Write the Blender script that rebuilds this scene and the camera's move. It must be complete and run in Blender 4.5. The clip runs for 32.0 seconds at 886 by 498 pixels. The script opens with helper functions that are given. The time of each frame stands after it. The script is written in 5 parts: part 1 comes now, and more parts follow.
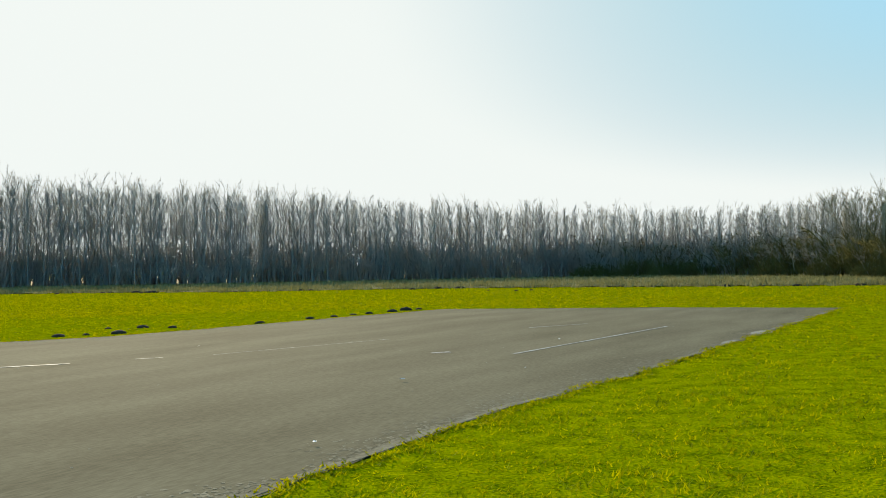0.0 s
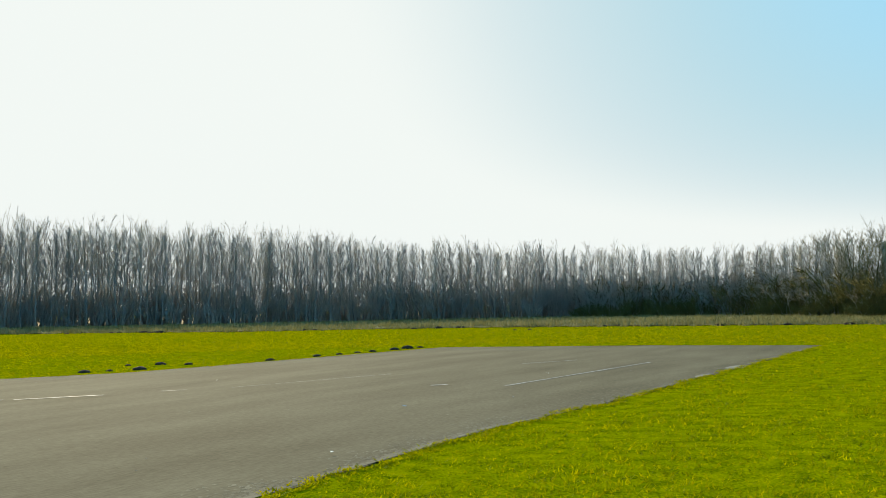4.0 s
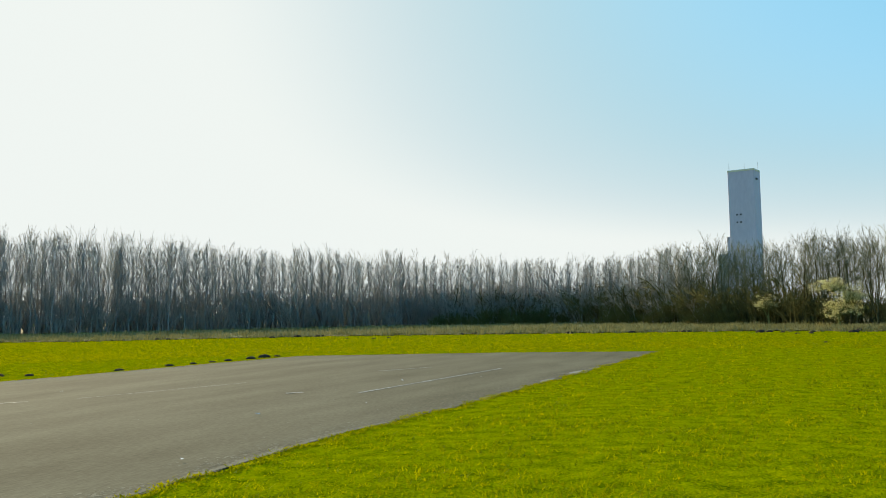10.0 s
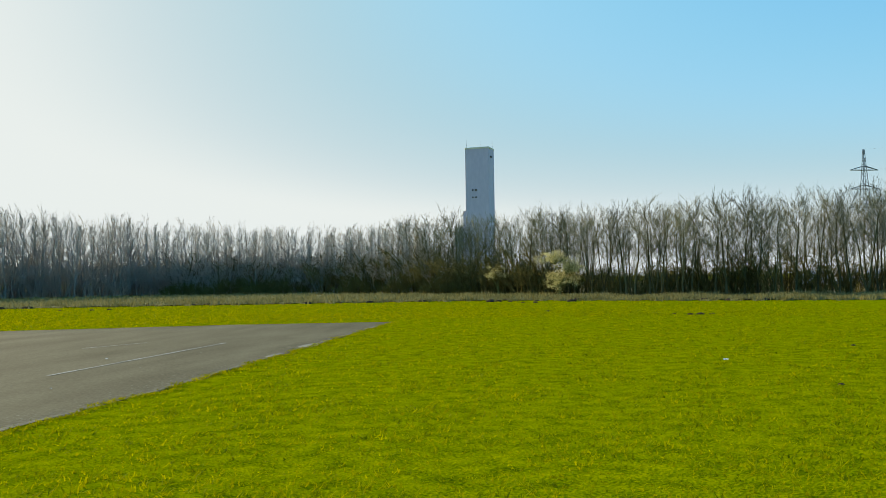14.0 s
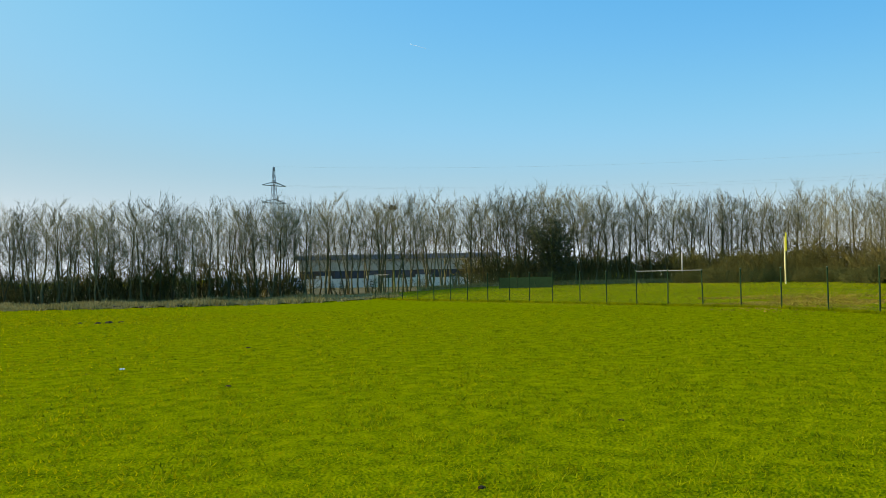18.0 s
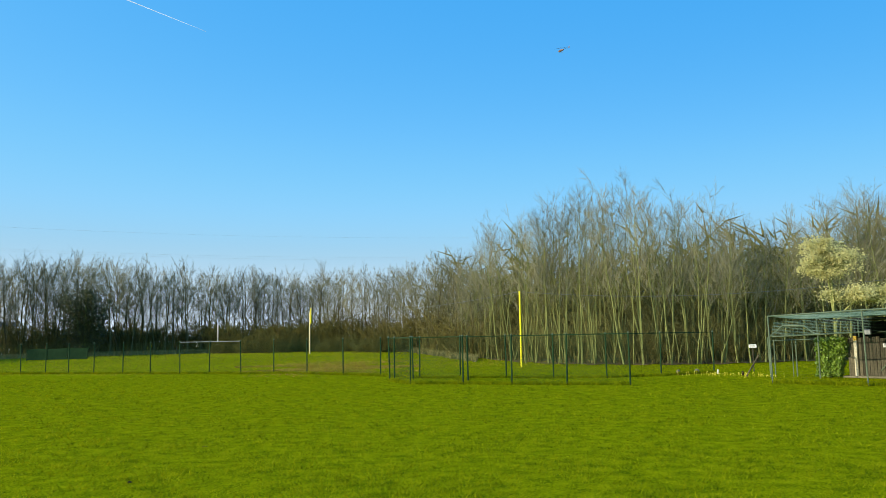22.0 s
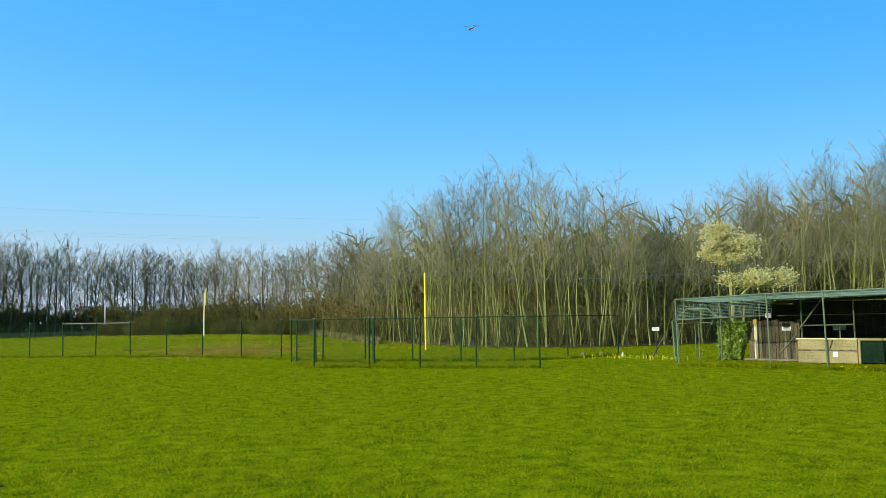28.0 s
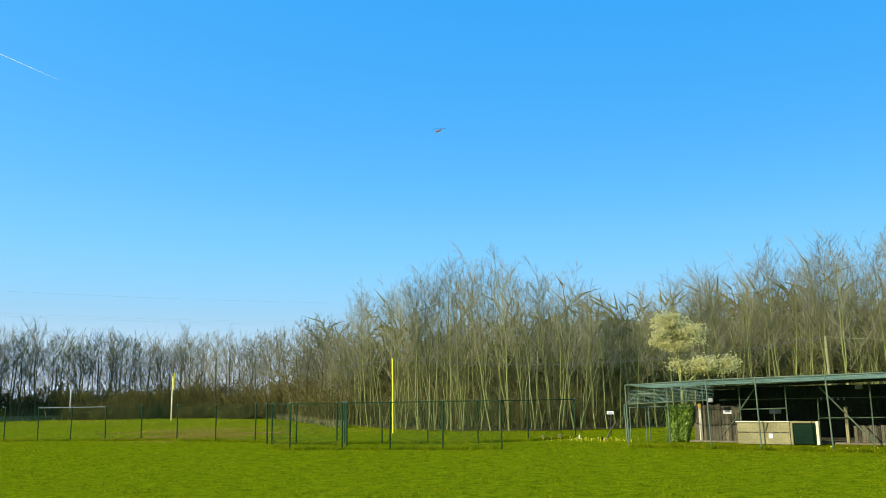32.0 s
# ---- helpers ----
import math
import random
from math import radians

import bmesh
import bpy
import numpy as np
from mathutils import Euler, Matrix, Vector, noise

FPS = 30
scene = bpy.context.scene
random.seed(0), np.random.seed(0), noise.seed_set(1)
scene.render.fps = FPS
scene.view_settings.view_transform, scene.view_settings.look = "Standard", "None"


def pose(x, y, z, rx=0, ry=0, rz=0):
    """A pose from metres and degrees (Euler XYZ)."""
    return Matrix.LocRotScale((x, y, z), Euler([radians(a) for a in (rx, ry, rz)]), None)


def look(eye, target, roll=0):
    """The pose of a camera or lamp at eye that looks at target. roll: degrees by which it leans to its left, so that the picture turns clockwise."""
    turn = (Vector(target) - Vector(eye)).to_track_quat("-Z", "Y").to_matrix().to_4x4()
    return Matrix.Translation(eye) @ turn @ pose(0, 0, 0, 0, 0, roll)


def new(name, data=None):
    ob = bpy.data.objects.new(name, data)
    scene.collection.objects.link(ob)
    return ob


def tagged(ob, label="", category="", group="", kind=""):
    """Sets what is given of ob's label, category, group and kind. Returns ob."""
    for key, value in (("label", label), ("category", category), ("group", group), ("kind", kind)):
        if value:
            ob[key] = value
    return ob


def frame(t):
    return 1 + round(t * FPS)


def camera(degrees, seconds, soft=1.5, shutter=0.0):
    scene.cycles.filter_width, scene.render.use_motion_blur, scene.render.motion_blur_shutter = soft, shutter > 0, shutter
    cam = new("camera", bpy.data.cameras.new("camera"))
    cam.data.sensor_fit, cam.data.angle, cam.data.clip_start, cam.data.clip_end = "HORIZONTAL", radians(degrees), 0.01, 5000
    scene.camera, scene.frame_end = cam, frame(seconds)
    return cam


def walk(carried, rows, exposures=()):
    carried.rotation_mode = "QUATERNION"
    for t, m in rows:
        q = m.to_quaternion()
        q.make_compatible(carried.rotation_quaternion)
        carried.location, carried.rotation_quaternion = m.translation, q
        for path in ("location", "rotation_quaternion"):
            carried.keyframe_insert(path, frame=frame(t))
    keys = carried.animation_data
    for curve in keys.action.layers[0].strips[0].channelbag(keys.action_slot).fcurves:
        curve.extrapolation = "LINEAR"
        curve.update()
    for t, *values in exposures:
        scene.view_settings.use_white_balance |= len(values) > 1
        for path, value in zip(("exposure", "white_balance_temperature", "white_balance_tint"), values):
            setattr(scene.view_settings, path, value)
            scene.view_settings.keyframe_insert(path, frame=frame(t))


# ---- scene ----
cam = camera(55.2, 32.0, soft=0.7)
EYE = 1.75
# seconds, x, y, yaw, pitch, roll of the eye over the field
ROWS = [
    (0, -0.254, 1.803, 0.523, 1.184, 0.999),
    (0.5, -0.253, 1.882, 0.792, 1.133, 1.003),
    (1, -0.247, 1.884, 1.071, 1.150, 0.992),
    (1.5, -0.253, 1.790, 1.264, 1.280, 1.005),
    (2, -0.246, 1.684, 1.436, 1.435, 1.003),
    (2.5, -0.252, 1.386, 1.408, 1.847, 1.001),
    (3, -0.246, 0.899, 1.182, 2.578, 1.014),
    (3.5, -0.201, 0.395, 0.937, 3.273, 1.047),
    (5.5, -0.071, -0.878, -0.623, 4.881, 1.114),
    (6, -0.064, -0.907, -1.124, 4.874, 1.096),
    (6.5, -0.056, -0.802, -1.603, 4.713, 1.075),
    (7, -0.078, -0.734, -2.306, 4.645, 1.068),
    (7.5, -0.070, -0.775, -3.097, 4.678, 1.050),
    (8, -0.076, -0.830, -4.027, 4.697, 1.023),
    (8.5, -0.077, -0.901, -5.060, 4.711, 1.058),
    (9, -0.076, -0.830, -6.219, 4.716, 1.107),
    (9.5, -0.060, -0.731, -7.410, 4.498, 1.089),
    (10, -0.045, -0.578, -8.673, 4.294, 1.054),
    (10.5, -0.032, -0.519, -10.127, 4.165, 1.008),
    (11, -0.018, -0.466, -11.771, 4.010, 0.992),
    (11.5, 0.009, -0.406, -13.555, 3.822, 0.949),
    (12, 0.046, -0.361, -15.551, 3.614, 0.964),
    (12.5, 0.142, -0.154, -17.777, 3.348, 0.877),
    (13, 0.259, 0.095, -20.124, 2.862, 0.852),
    (13.5, 0.520, 0.476, -22.755, 2.332, 0.860),
    (15.5, 0.832, 1.070, -37.853, 1.565, 0.925),
    (16, 1.501, 1.651, -42.279, 1.279, 0.961),
    (16.5, 1.838, 1.702, -47.198, 1.140, 1.017),
    (17, 1.684, 1.288, -52.600, 1.155, 1.014),
    (17.5, 1.585, 0.991, -57.999, 1.579, 1.065),
    (18, 1.112, 0.550, -63.664, 1.792, 1.073),
    (18.5, 1.121, 0.426, -69.187, 1.754, 1.080),
    (19, 1.412, 0.372, -75.233, 2.320, 1.211),
    (19.5, 0.235, 0.041, -80.110, 3.333, 1.182),
    (20, -0.900, -0.089, -84.369, 4.134, 1.198),
    (20.5, -1.722, -0.064, -87.873, 4.708, 1.117),
    (21, -2.477, 0.031, -90.711, 5.196, 1.122),
    (21.5, -3.231, 0.166, -92.949, 5.679, 1.091),
    (22, -3.750, 0.305, -94.645, 5.984, 1.089),
    (22.5, -3.834, 0.406, -96.052, 6.013, 1.060),
    (23, -4.453, 0.537, -96.872, 6.555, 1.058),
    (23.5, -5.188, 0.671, -97.370, 7.144, 1.048),
    (24, -5.713, 0.776, -97.737, 7.590, 1.047),
    (24.5, -6.074, 0.860, -98.056, 7.849, 1.049),
    (25, -6.161, 0.906, -98.365, 7.850, 1.030),
    (25.5, -5.879, 0.896, -98.670, 7.606, 1.005),
    (27.5, -3.629, 0.684, -100.675, 5.578, 0.946),
    (28, -2.658, 0.544, -101.557, 4.685, 0.911),
    (28.5, -1.305, 0.290, -102.545, 3.423, 0.887),
    (29, 0.130, -0.031, -103.576, 2.231, 0.857),
    (29.5, 0.556, -0.144, -104.516, 1.883, 0.821),
    (30, 0.164, -0.045, -105.198, 2.350, 0.803),
    (30.5, -0.917, 0.256, -105.592, 3.338, 0.808),
    (31, -1.930, 0.546, -105.800, 4.249, 0.792),
    (31.5, -3.335, 0.931, -105.592, 5.522, 0.801),
    (32, -5.250, 1.312, -104.035, 10.246, 0.888),
]
walk(cam, [(t, pose(x, y, EYE, 90 + pitch, roll, yaw)) for t, x, y, yaw, pitch, roll in ROWS],
     exposures=[(0.0, 0.52, 7650, 10), (4.0, 0.52, 7650, 10), (9.0, 0.5, 7650, 10), (13.0, 0.42, 7600, 10), (16.0, 0.36, 7500, 10),
                (19.0, 0.32, 6850, 10), (22.0, 0.37, 6400, 9), (25.0, 0.38, 6200, 9), (32.0, 0.42, 6200, 9)])

# ---- sky and sun ----
SUN_AZ, SUN_EL = 24.5, 19.0   # degrees, to the left of +y, above the horizon
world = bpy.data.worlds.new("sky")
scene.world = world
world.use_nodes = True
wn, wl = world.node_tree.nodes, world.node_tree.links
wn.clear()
sky = wn.new("ShaderNodeTexSky")
sky.sky_type = 'NISHITA'
sky.sun_disc = False
sky.sun_elevation = radians(SUN_EL)
sky.sun_rotation = radians(-SUN_AZ)
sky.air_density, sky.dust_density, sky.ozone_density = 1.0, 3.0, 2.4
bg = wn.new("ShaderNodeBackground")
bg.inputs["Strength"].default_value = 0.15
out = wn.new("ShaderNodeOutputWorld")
split = wn.new("ShaderNodeSeparateColor")  # red/blue ratio picks hand-set sky colours: white near the sun, blue away
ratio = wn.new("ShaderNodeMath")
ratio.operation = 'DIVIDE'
sky_ramp = wn.new("ShaderNodeValToRGB")
sky_ramp.color_ramp.interpolation = 'B_SPLINE'
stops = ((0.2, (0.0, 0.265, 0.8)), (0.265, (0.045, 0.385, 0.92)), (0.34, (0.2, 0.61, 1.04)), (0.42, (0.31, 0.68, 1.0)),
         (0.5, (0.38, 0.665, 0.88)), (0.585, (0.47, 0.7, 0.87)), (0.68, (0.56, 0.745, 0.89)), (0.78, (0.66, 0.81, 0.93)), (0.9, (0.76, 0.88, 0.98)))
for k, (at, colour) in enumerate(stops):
    e = sky_ramp.color_ramp.elements[k] if k < 2 else sky_ramp.color_ramp.elements.new(at)
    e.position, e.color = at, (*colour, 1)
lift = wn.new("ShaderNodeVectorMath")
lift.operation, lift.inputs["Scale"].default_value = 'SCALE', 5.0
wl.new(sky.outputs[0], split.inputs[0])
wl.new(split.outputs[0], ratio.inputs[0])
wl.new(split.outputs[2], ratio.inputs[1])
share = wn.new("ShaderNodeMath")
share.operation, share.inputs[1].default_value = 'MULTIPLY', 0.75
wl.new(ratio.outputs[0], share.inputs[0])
wl.new(share.outputs[0], sky_ramp.inputs["Fac"])
wl.new(sky_ramp.outputs["Color"], lift.inputs[0])
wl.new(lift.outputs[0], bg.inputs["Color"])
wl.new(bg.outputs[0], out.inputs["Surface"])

sun_data = bpy.data.lights.new("sun", 'SUN')
sun_data.energy, sun_data.angle, sun_data.color = 4.3, radians(0.6), (1.0, 0.9, 0.66)
sun = new("sun", sun_data)
sa, se = radians(SUN_AZ), radians(SUN_EL)
SUN_DIR = Vector((-math.sin(sa) * math.cos(se), math.cos(sa) * math.cos(se), math.sin(se)))
sun.matrix_world = look(SUN_DIR * 100, (0, 0, 0))


# ---- materials ----
def material(name, dark, light, rough=0.8, scale=5.0, detail=6.0, bump=0.3, fine=60.0, metal=0.0, spec=0.3,
             stretch=(1, 1, 1), third=None, through_light=0.0, random_tone=0.0, ramp_at=(0.36, 0.64), grain=0.45, relief=0.02, by_piece=0.0, through_tint=(1, 1, 1)):
    """A surface with two scales of variation and a fine relief, in object metres."""
    m = bpy.data.materials.new(name)
    m.use_nodes = True
    nt = m.node_tree
    n, l = nt.nodes, nt.links
    b = n["Principled BSDF"]
    b.inputs["Roughness"].default_value = rough
    b.inputs["Metallic"].default_value = metal
    b.inputs["Specular IOR Level"].default_value = spec
    tc = n.new("ShaderNodeTexCoord")
    mp = n.new("ShaderNodeMapping")
    mp.inputs["Scale"].default_value = stretch
    l.new(tc.outputs["Object"], mp.inputs["Vector"])
    big = n.new("ShaderNodeTexNoise")
    big.inputs["Scale"].default_value = scale
    big.inputs["Detail"].default_value = detail
    l.new(mp.outputs[0], big.inputs["Vector"])
    small = n.new("ShaderNodeTexNoise")
    small.inputs["Scale"].default_value = fine
    small.inputs["Detail"].default_value = 4.0
    l.new(mp.outputs[0], small.inputs["Vector"])
    mix = n.new("ShaderNodeMath")
    mix.operation = 'MULTIPLY_ADD'
    mix.inputs[1].default_value = grain
    l.new(small.outputs["Fac"], mix.inputs[0])
    half = n.new("ShaderNodeMath")
    half.operation = 'MULTIPLY'
    half.inputs[1].default_value = 1 - grain
    l.new(big.outputs["Fac"], half.inputs[0])
    l.new(half.outputs[0], mix.inputs[2])
    ramp = n.new("ShaderNodeValToRGB")
    ramp.color_ramp.elements[0].position, ramp.color_ramp.elements[0].color = ramp_at[0], (*dark, 1)
    ramp.color_ramp.elements[1].position, ramp.color_ramp.elements[1].color = ramp_at[1], (*light, 1)
    if third:
        e = ramp.color_ramp.elements.new(0.5)
        e.color = (*third, 1)
    l.new(mix.outputs[0], ramp.inputs["Fac"])
    colour = ramp.outputs["Color"]
    if by_piece:
        geo = n.new("ShaderNodeNewGeometry")
        hsv = n.new("ShaderNodeHueSaturation")
        mr = n.new("ShaderNodeMapRange")
        mr.inputs["To Min"].default_value, mr.inputs["To Max"].default_value = 1 - by_piece, 1 + by_piece
        l.new(geo.outputs["Random Per Island"], mr.inputs["Value"])
        l.new(mr.outputs[0], hsv.inputs["Value"])
        l.new(colour, hsv.inputs["Color"])
        colour = hsv.outputs["Color"]
    if random_tone:
        info = n.new("ShaderNodeObjectInfo")
        hsv = n.new("ShaderNodeHueSaturation")
        mr = n.new("ShaderNodeMapRange")
        mr.inputs["To Min"].default_value, mr.inputs["To Max"].default_value = 1 - random_tone, 1 + random_tone
        l.new(info.outputs["Random"], mr.inputs["Value"])
        l.new(mr.outputs[0], hsv.inputs["Value"])
        l.new(colour, hsv.inputs["Color"])
        colour = hsv.outputs["Color"]
    l.new(colour, b.inputs["Base Color"])
    if bump:
        bp = n.new("ShaderNodeBump")
        bp.inputs["Strength"].default_value = bump
        bp.inputs["Distance"].default_value = relief
        l.new(mix.outputs[0], bp.inputs["Height"])
        l.new(bp.outputs[0], b.inputs["Normal"])
    if through_light:
        tr = n.new("ShaderNodeBsdfTranslucent")
        tint = n.new("ShaderNodeMix")
        tint.data_type, tint.blend_type = 'RGBA', 'MULTIPLY'
        tint.inputs[0].default_value = 1.0
        tint.inputs[7].default_value = (*through_tint, 1)
        l.new(colour, tint.inputs[6])
        l.new(tint.outputs[2], tr.inputs["Color"])
        ms = n.new("ShaderNodeMixShader")
        ms.inputs[0].default_value = through_light
        l.new(b.outputs[0], ms.inputs[1])
        l.new(tr.outputs[0], ms.inputs[2])
        l.new(ms.outputs[0], n["Material Output"].inputs["Surface"])
    return m


M_LAWN = material("mown_grass", (0.062, 0.096, 0.002), (0.325, 0.325, 0.004), rough=1.0, scale=3.2, detail=14.0, fine=26.0, bump=1.0,
                  spec=0.0, third=(0.205, 0.23, 0.002), ramp_at=(0.34, 0.66), grain=0.5, relief=0.05)
M_BLADE = material("grass_blade", (0.085, 0.13, 0.002), (0.32, 0.352, 0.005), rough=0.8, scale=2.2, detail=12.0, fine=11.0, bump=0, spec=0.05,
                   third=(0.235, 0.27, 0.002), through_light=0.5, by_piece=0.17, through_tint=(1.42, 1.15, 1.0), ramp_at=(0.38, 0.62))
M_DRYTURF = material("dry_yellow_turf", (0.16, 0.17, 0.003), (0.4, 0.34, 0.02), rough=0.9, scale=0.12, fine=4.0, bump=0, spec=0.05,
                      through_light=0.3, by_piece=0.2)
M_WORN = material("worn_brown_turf", (0.2, 0.14, 0.02), (0.38, 0.27, 0.05), rough=0.9, scale=0.3, fine=4.0, bump=0, spec=0.05, by_piece=0.2)
M_ROUGH = material("dry_grass", (0.12, 0.12, 0.035), (0.34, 0.3, 0.13), rough=0.9, scale=0.6, fine=6.0, bump=0, spec=0.1,
                   through_light=0.3)
M_LITTER = material("leaf_litter", (0.075, 0.055, 0.02), (0.24, 0.18, 0.07), rough=0.95, scale=0.5, fine=5.0, bump=0.6, spec=0.1)
M_ASPHALT = material("worn_asphalt", (0.085, 0.073, 0.042), (0.19, 0.164, 0.1), rough=1.0, scale=0.8, detail=14.0, fine=30.0, bump=0.03, grain=0.5,
                     spec=0.08, ramp_at=(0.34, 0.66))
_m = M_ASPHALT.node_tree.nodes["Mapping"]   # streaks along the strip
_m.vector_type = 'TEXTURE'
_m.inputs["Rotation"].default_value = (0, 0, radians(57.5))
_m.inputs["Scale"].default_value = (4, 1, 1)
M_EDGE = material("bare_edge", (0.12, 0.106, 0.068), (0.26, 0.23, 0.155), rough=0.95, scale=1.5, fine=20.0, bump=0.4, spec=0.1)
M_GRIT = material("pale_grit", (0.19, 0.175, 0.135), (0.4, 0.37, 0.3), rough=1.0, scale=2.5, fine=25.0, bump=0.3, spec=0.05)
M_PAINT = material("worn_white_paint", (0.16, 0.15, 0.13), (0.5, 0.48, 0.44), rough=0.8, scale=2.5, fine=30.0, bump=0.1)
M_SOIL = material("dark_soil", (0.02, 0.014, 0.009), (0.07, 0.05, 0.032), rough=1.0, scale=6.0, fine=40.0, bump=0.8, spec=0.1)
M_BARK = material("grey_bark", (0.1, 0.114, 0.034), (0.275, 0.29, 0.105), rough=0.95, scale=1.6, fine=14.0, bump=0.6, spec=0.1,
                  stretch=(3, 3, 0.7), random_tone=0.25)
M_TWIG = material("twig_bark", (0.12, 0.105, 0.042), (0.25, 0.225, 0.1), rough=0.9, scale=0.8, fine=8.0, bump=0, spec=0.1,
                  random_tone=0.25)
# darker copy of the bark: backlit trunks along the field put into colour
M_DARKBARK = material("backlit_dark_bark", (0.065, 0.058, 0.026), (0.165, 0.148, 0.068), rough=0.95, scale=1.6, fine=14.0, bump=0.6, spec=0.1,
                      stretch=(3, 3, 0.7), random_tone=0.25)
M_FINETWIG = material("grey_brown_twig", (0.112, 0.106, 0.06), (0.245, 0.232, 0.138), rough=0.9, scale=0.8, fine=8.0, bump=0, spec=0.1,
                      random_tone=0.25)
# bark and twigs lightened: sun glare over the backlit wood put into their colour
M_GLAREBARK = material("glare_pale_bark", (0.24, 0.22, 0.185), (0.4, 0.375, 0.32), rough=0.95, scale=1.6, fine=14.0, bump=0.4, spec=0.1,
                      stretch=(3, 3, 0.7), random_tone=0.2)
M_GLARETWIG = material("glare_pale_twig", (0.44, 0.42, 0.37), (0.62, 0.595, 0.53), rough=0.9, scale=0.8, fine=8.0, bump=0, spec=0.1,
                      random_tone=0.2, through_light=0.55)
# lighter, greyer twigs: sky and front light on near crowns put into colour
M_SKYLITTWIG = material("skylit_grey_twig", (0.15, 0.14, 0.086), (0.315, 0.295, 0.195), rough=0.9, scale=0.8, fine=8.0, bump=0, spec=0.1,
                       random_tone=0.2)
M_OLIVETWIG = material("olive_brown_twig", (0.105, 0.1, 0.03), (0.25, 0.235, 0.08), rough=0.9, scale=0.3, fine=5.0, bump=0, spec=0.1, through_light=0.2)
M_IVY = material("ivy_leaf", (0.03, 0.036, 0.01), (0.08, 0.085, 0.025), rough=0.45, scale=2.0, fine=11.0, bump=0, spec=0.5,
                 through_light=0.2)
M_HEDGE = material("glossy_hedge_leaf", (0.05, 0.12, 0.008), (0.33, 0.46, 0.06), rough=0.35, scale=2.5, fine=13.0, bump=0,
                   spec=0.5, through_light=0.25)
M_BLOOM = material("cream_blossom", (0.54, 0.495, 0.2), (0.76, 0.71, 0.35), rough=0.8, scale=0.9, fine=8.0, bump=0, spec=0.1,
                   through_light=0.45)
M_SHRUB = material("shrub_twig", (0.062, 0.055, 0.015), (0.172, 0.148, 0.046), rough=0.9, scale=0.8, fine=7.0, bump=0, spec=0.1,
                   random_tone=0.3)
M_BRAMBLE = material("bramble_cane", (0.085, 0.08, 0.02), (0.2, 0.185, 0.055), rough=0.9, scale=0.7, fine=7.0, bump=0, spec=0.1, through_light=0.3)
M_GREEN = material("green_coated_steel", (0.009, 0.032, 0.009), (0.02, 0.056, 0.02), rough=0.8, scale=3.0, fine=40.0, bump=0.05,
                   spec=0.2)
M_GREENPALE = material("pale_green_steel", (0.06, 0.095, 0.052), (0.15, 0.185, 0.12), rough=0.55, scale=3.0, fine=40.0, bump=0.05)
M_YELLOW = material("yellow_paint", (0.72, 0.6, 0.0), (0.9, 0.8, 0.02), rough=0.5, scale=2.0, fine=30.0, bump=0.05)
M_PALEYELLOW = material("faded_yellow_paint", (0.68, 0.6, 0.24), (0.82, 0.76, 0.4), rough=0.7, scale=2.0, fine=30.0, bump=0.05)
M_WHITEPOST = material("pale_post", (0.5, 0.46, 0.36), (0.75, 0.71, 0.6), rough=0.8, scale=3.0, fine=30.0, bump=0.1)
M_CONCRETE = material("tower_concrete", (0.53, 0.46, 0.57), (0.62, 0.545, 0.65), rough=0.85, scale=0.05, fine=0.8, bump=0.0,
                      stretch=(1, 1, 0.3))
M_DARK = material("dark_opening", (0.02, 0.02, 0.022), (0.045, 0.045, 0.05), rough=0.6, scale=1.0, fine=10.0, bump=0)
M_STEEL = material("galvanised_steel", (0.16, 0.17, 0.18), (0.3, 0.31, 0.32), rough=0.5, scale=2.0, fine=20.0, bump=0, metal=0.6)
M_PLANK = material("weathered_plank", (0.018, 0.016, 0.01), (0.15, 0.13, 0.082), rough=0.9, scale=1.0, fine=12.0, bump=0.5,
                   stretch=(6, 6, 0.6), random_tone=0.5)
M_CREAMWOOD = material("cream_painted_wood", (0.6, 0.53, 0.36), (0.8, 0.74, 0.56), rough=0.7, scale=2.0, fine=25.0, bump=0.1)
M_PANEL = material("beige_panel", (0.17, 0.155, 0.07), (0.34, 0.305, 0.155), rough=0.85, scale=1.2, fine=18.0, bump=0.2)
M_TARP = material("faded_net_cover", (0.08, 0.16, 0.115), (0.25, 0.36, 0.29), rough=0.7, scale=1.5, fine=12.0, bump=0.2,
                  through_light=0.3)
# near-black boards: the open interior's darkness is put into their colour
M_SHEDDARK = material("near_black_boarding", (0.007, 0.008, 0.008), (0.022, 0.023, 0.023), rough=0.85, scale=1.5, fine=14.0, bump=0.4,
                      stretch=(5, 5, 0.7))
M_BOXGREEN = material("dark_green_paint", (0.004, 0.015, 0.008), (0.011, 0.028, 0.016), rough=0.9, scale=2.0, fine=20.0, bump=0.1, spec=0.05)
M_SIGN = material("white_sign", (0.7, 0.7, 0.7), (0.85, 0.85, 0.85), rough=0.5, scale=3.0, fine=30.0, bump=0)
M_RUST = material("orange_cap", (0.5, 0.3, 0.03), (0.7, 0.5, 0.06), rough=0.6, scale=5.0, fine=30.0, bump=0)
M_WALLPALE = material("pale_cladding", (0.64, 0.57, 0.44), (0.78, 0.71, 0.57), rough=0.7, scale=0.2, fine=2.0, bump=0)
M_WALLBEIGE = material("beige_cladding", (0.42, 0.35, 0.24), (0.54, 0.46, 0.33), rough=0.7, scale=0.2, fine=2.0, bump=0)
M_OLIVECLAD = material("olive_cladding", (0.4, 0.39, 0.36), (0.5, 0.49, 0.45), rough=0.8, scale=0.1, fine=1.0, bump=0)
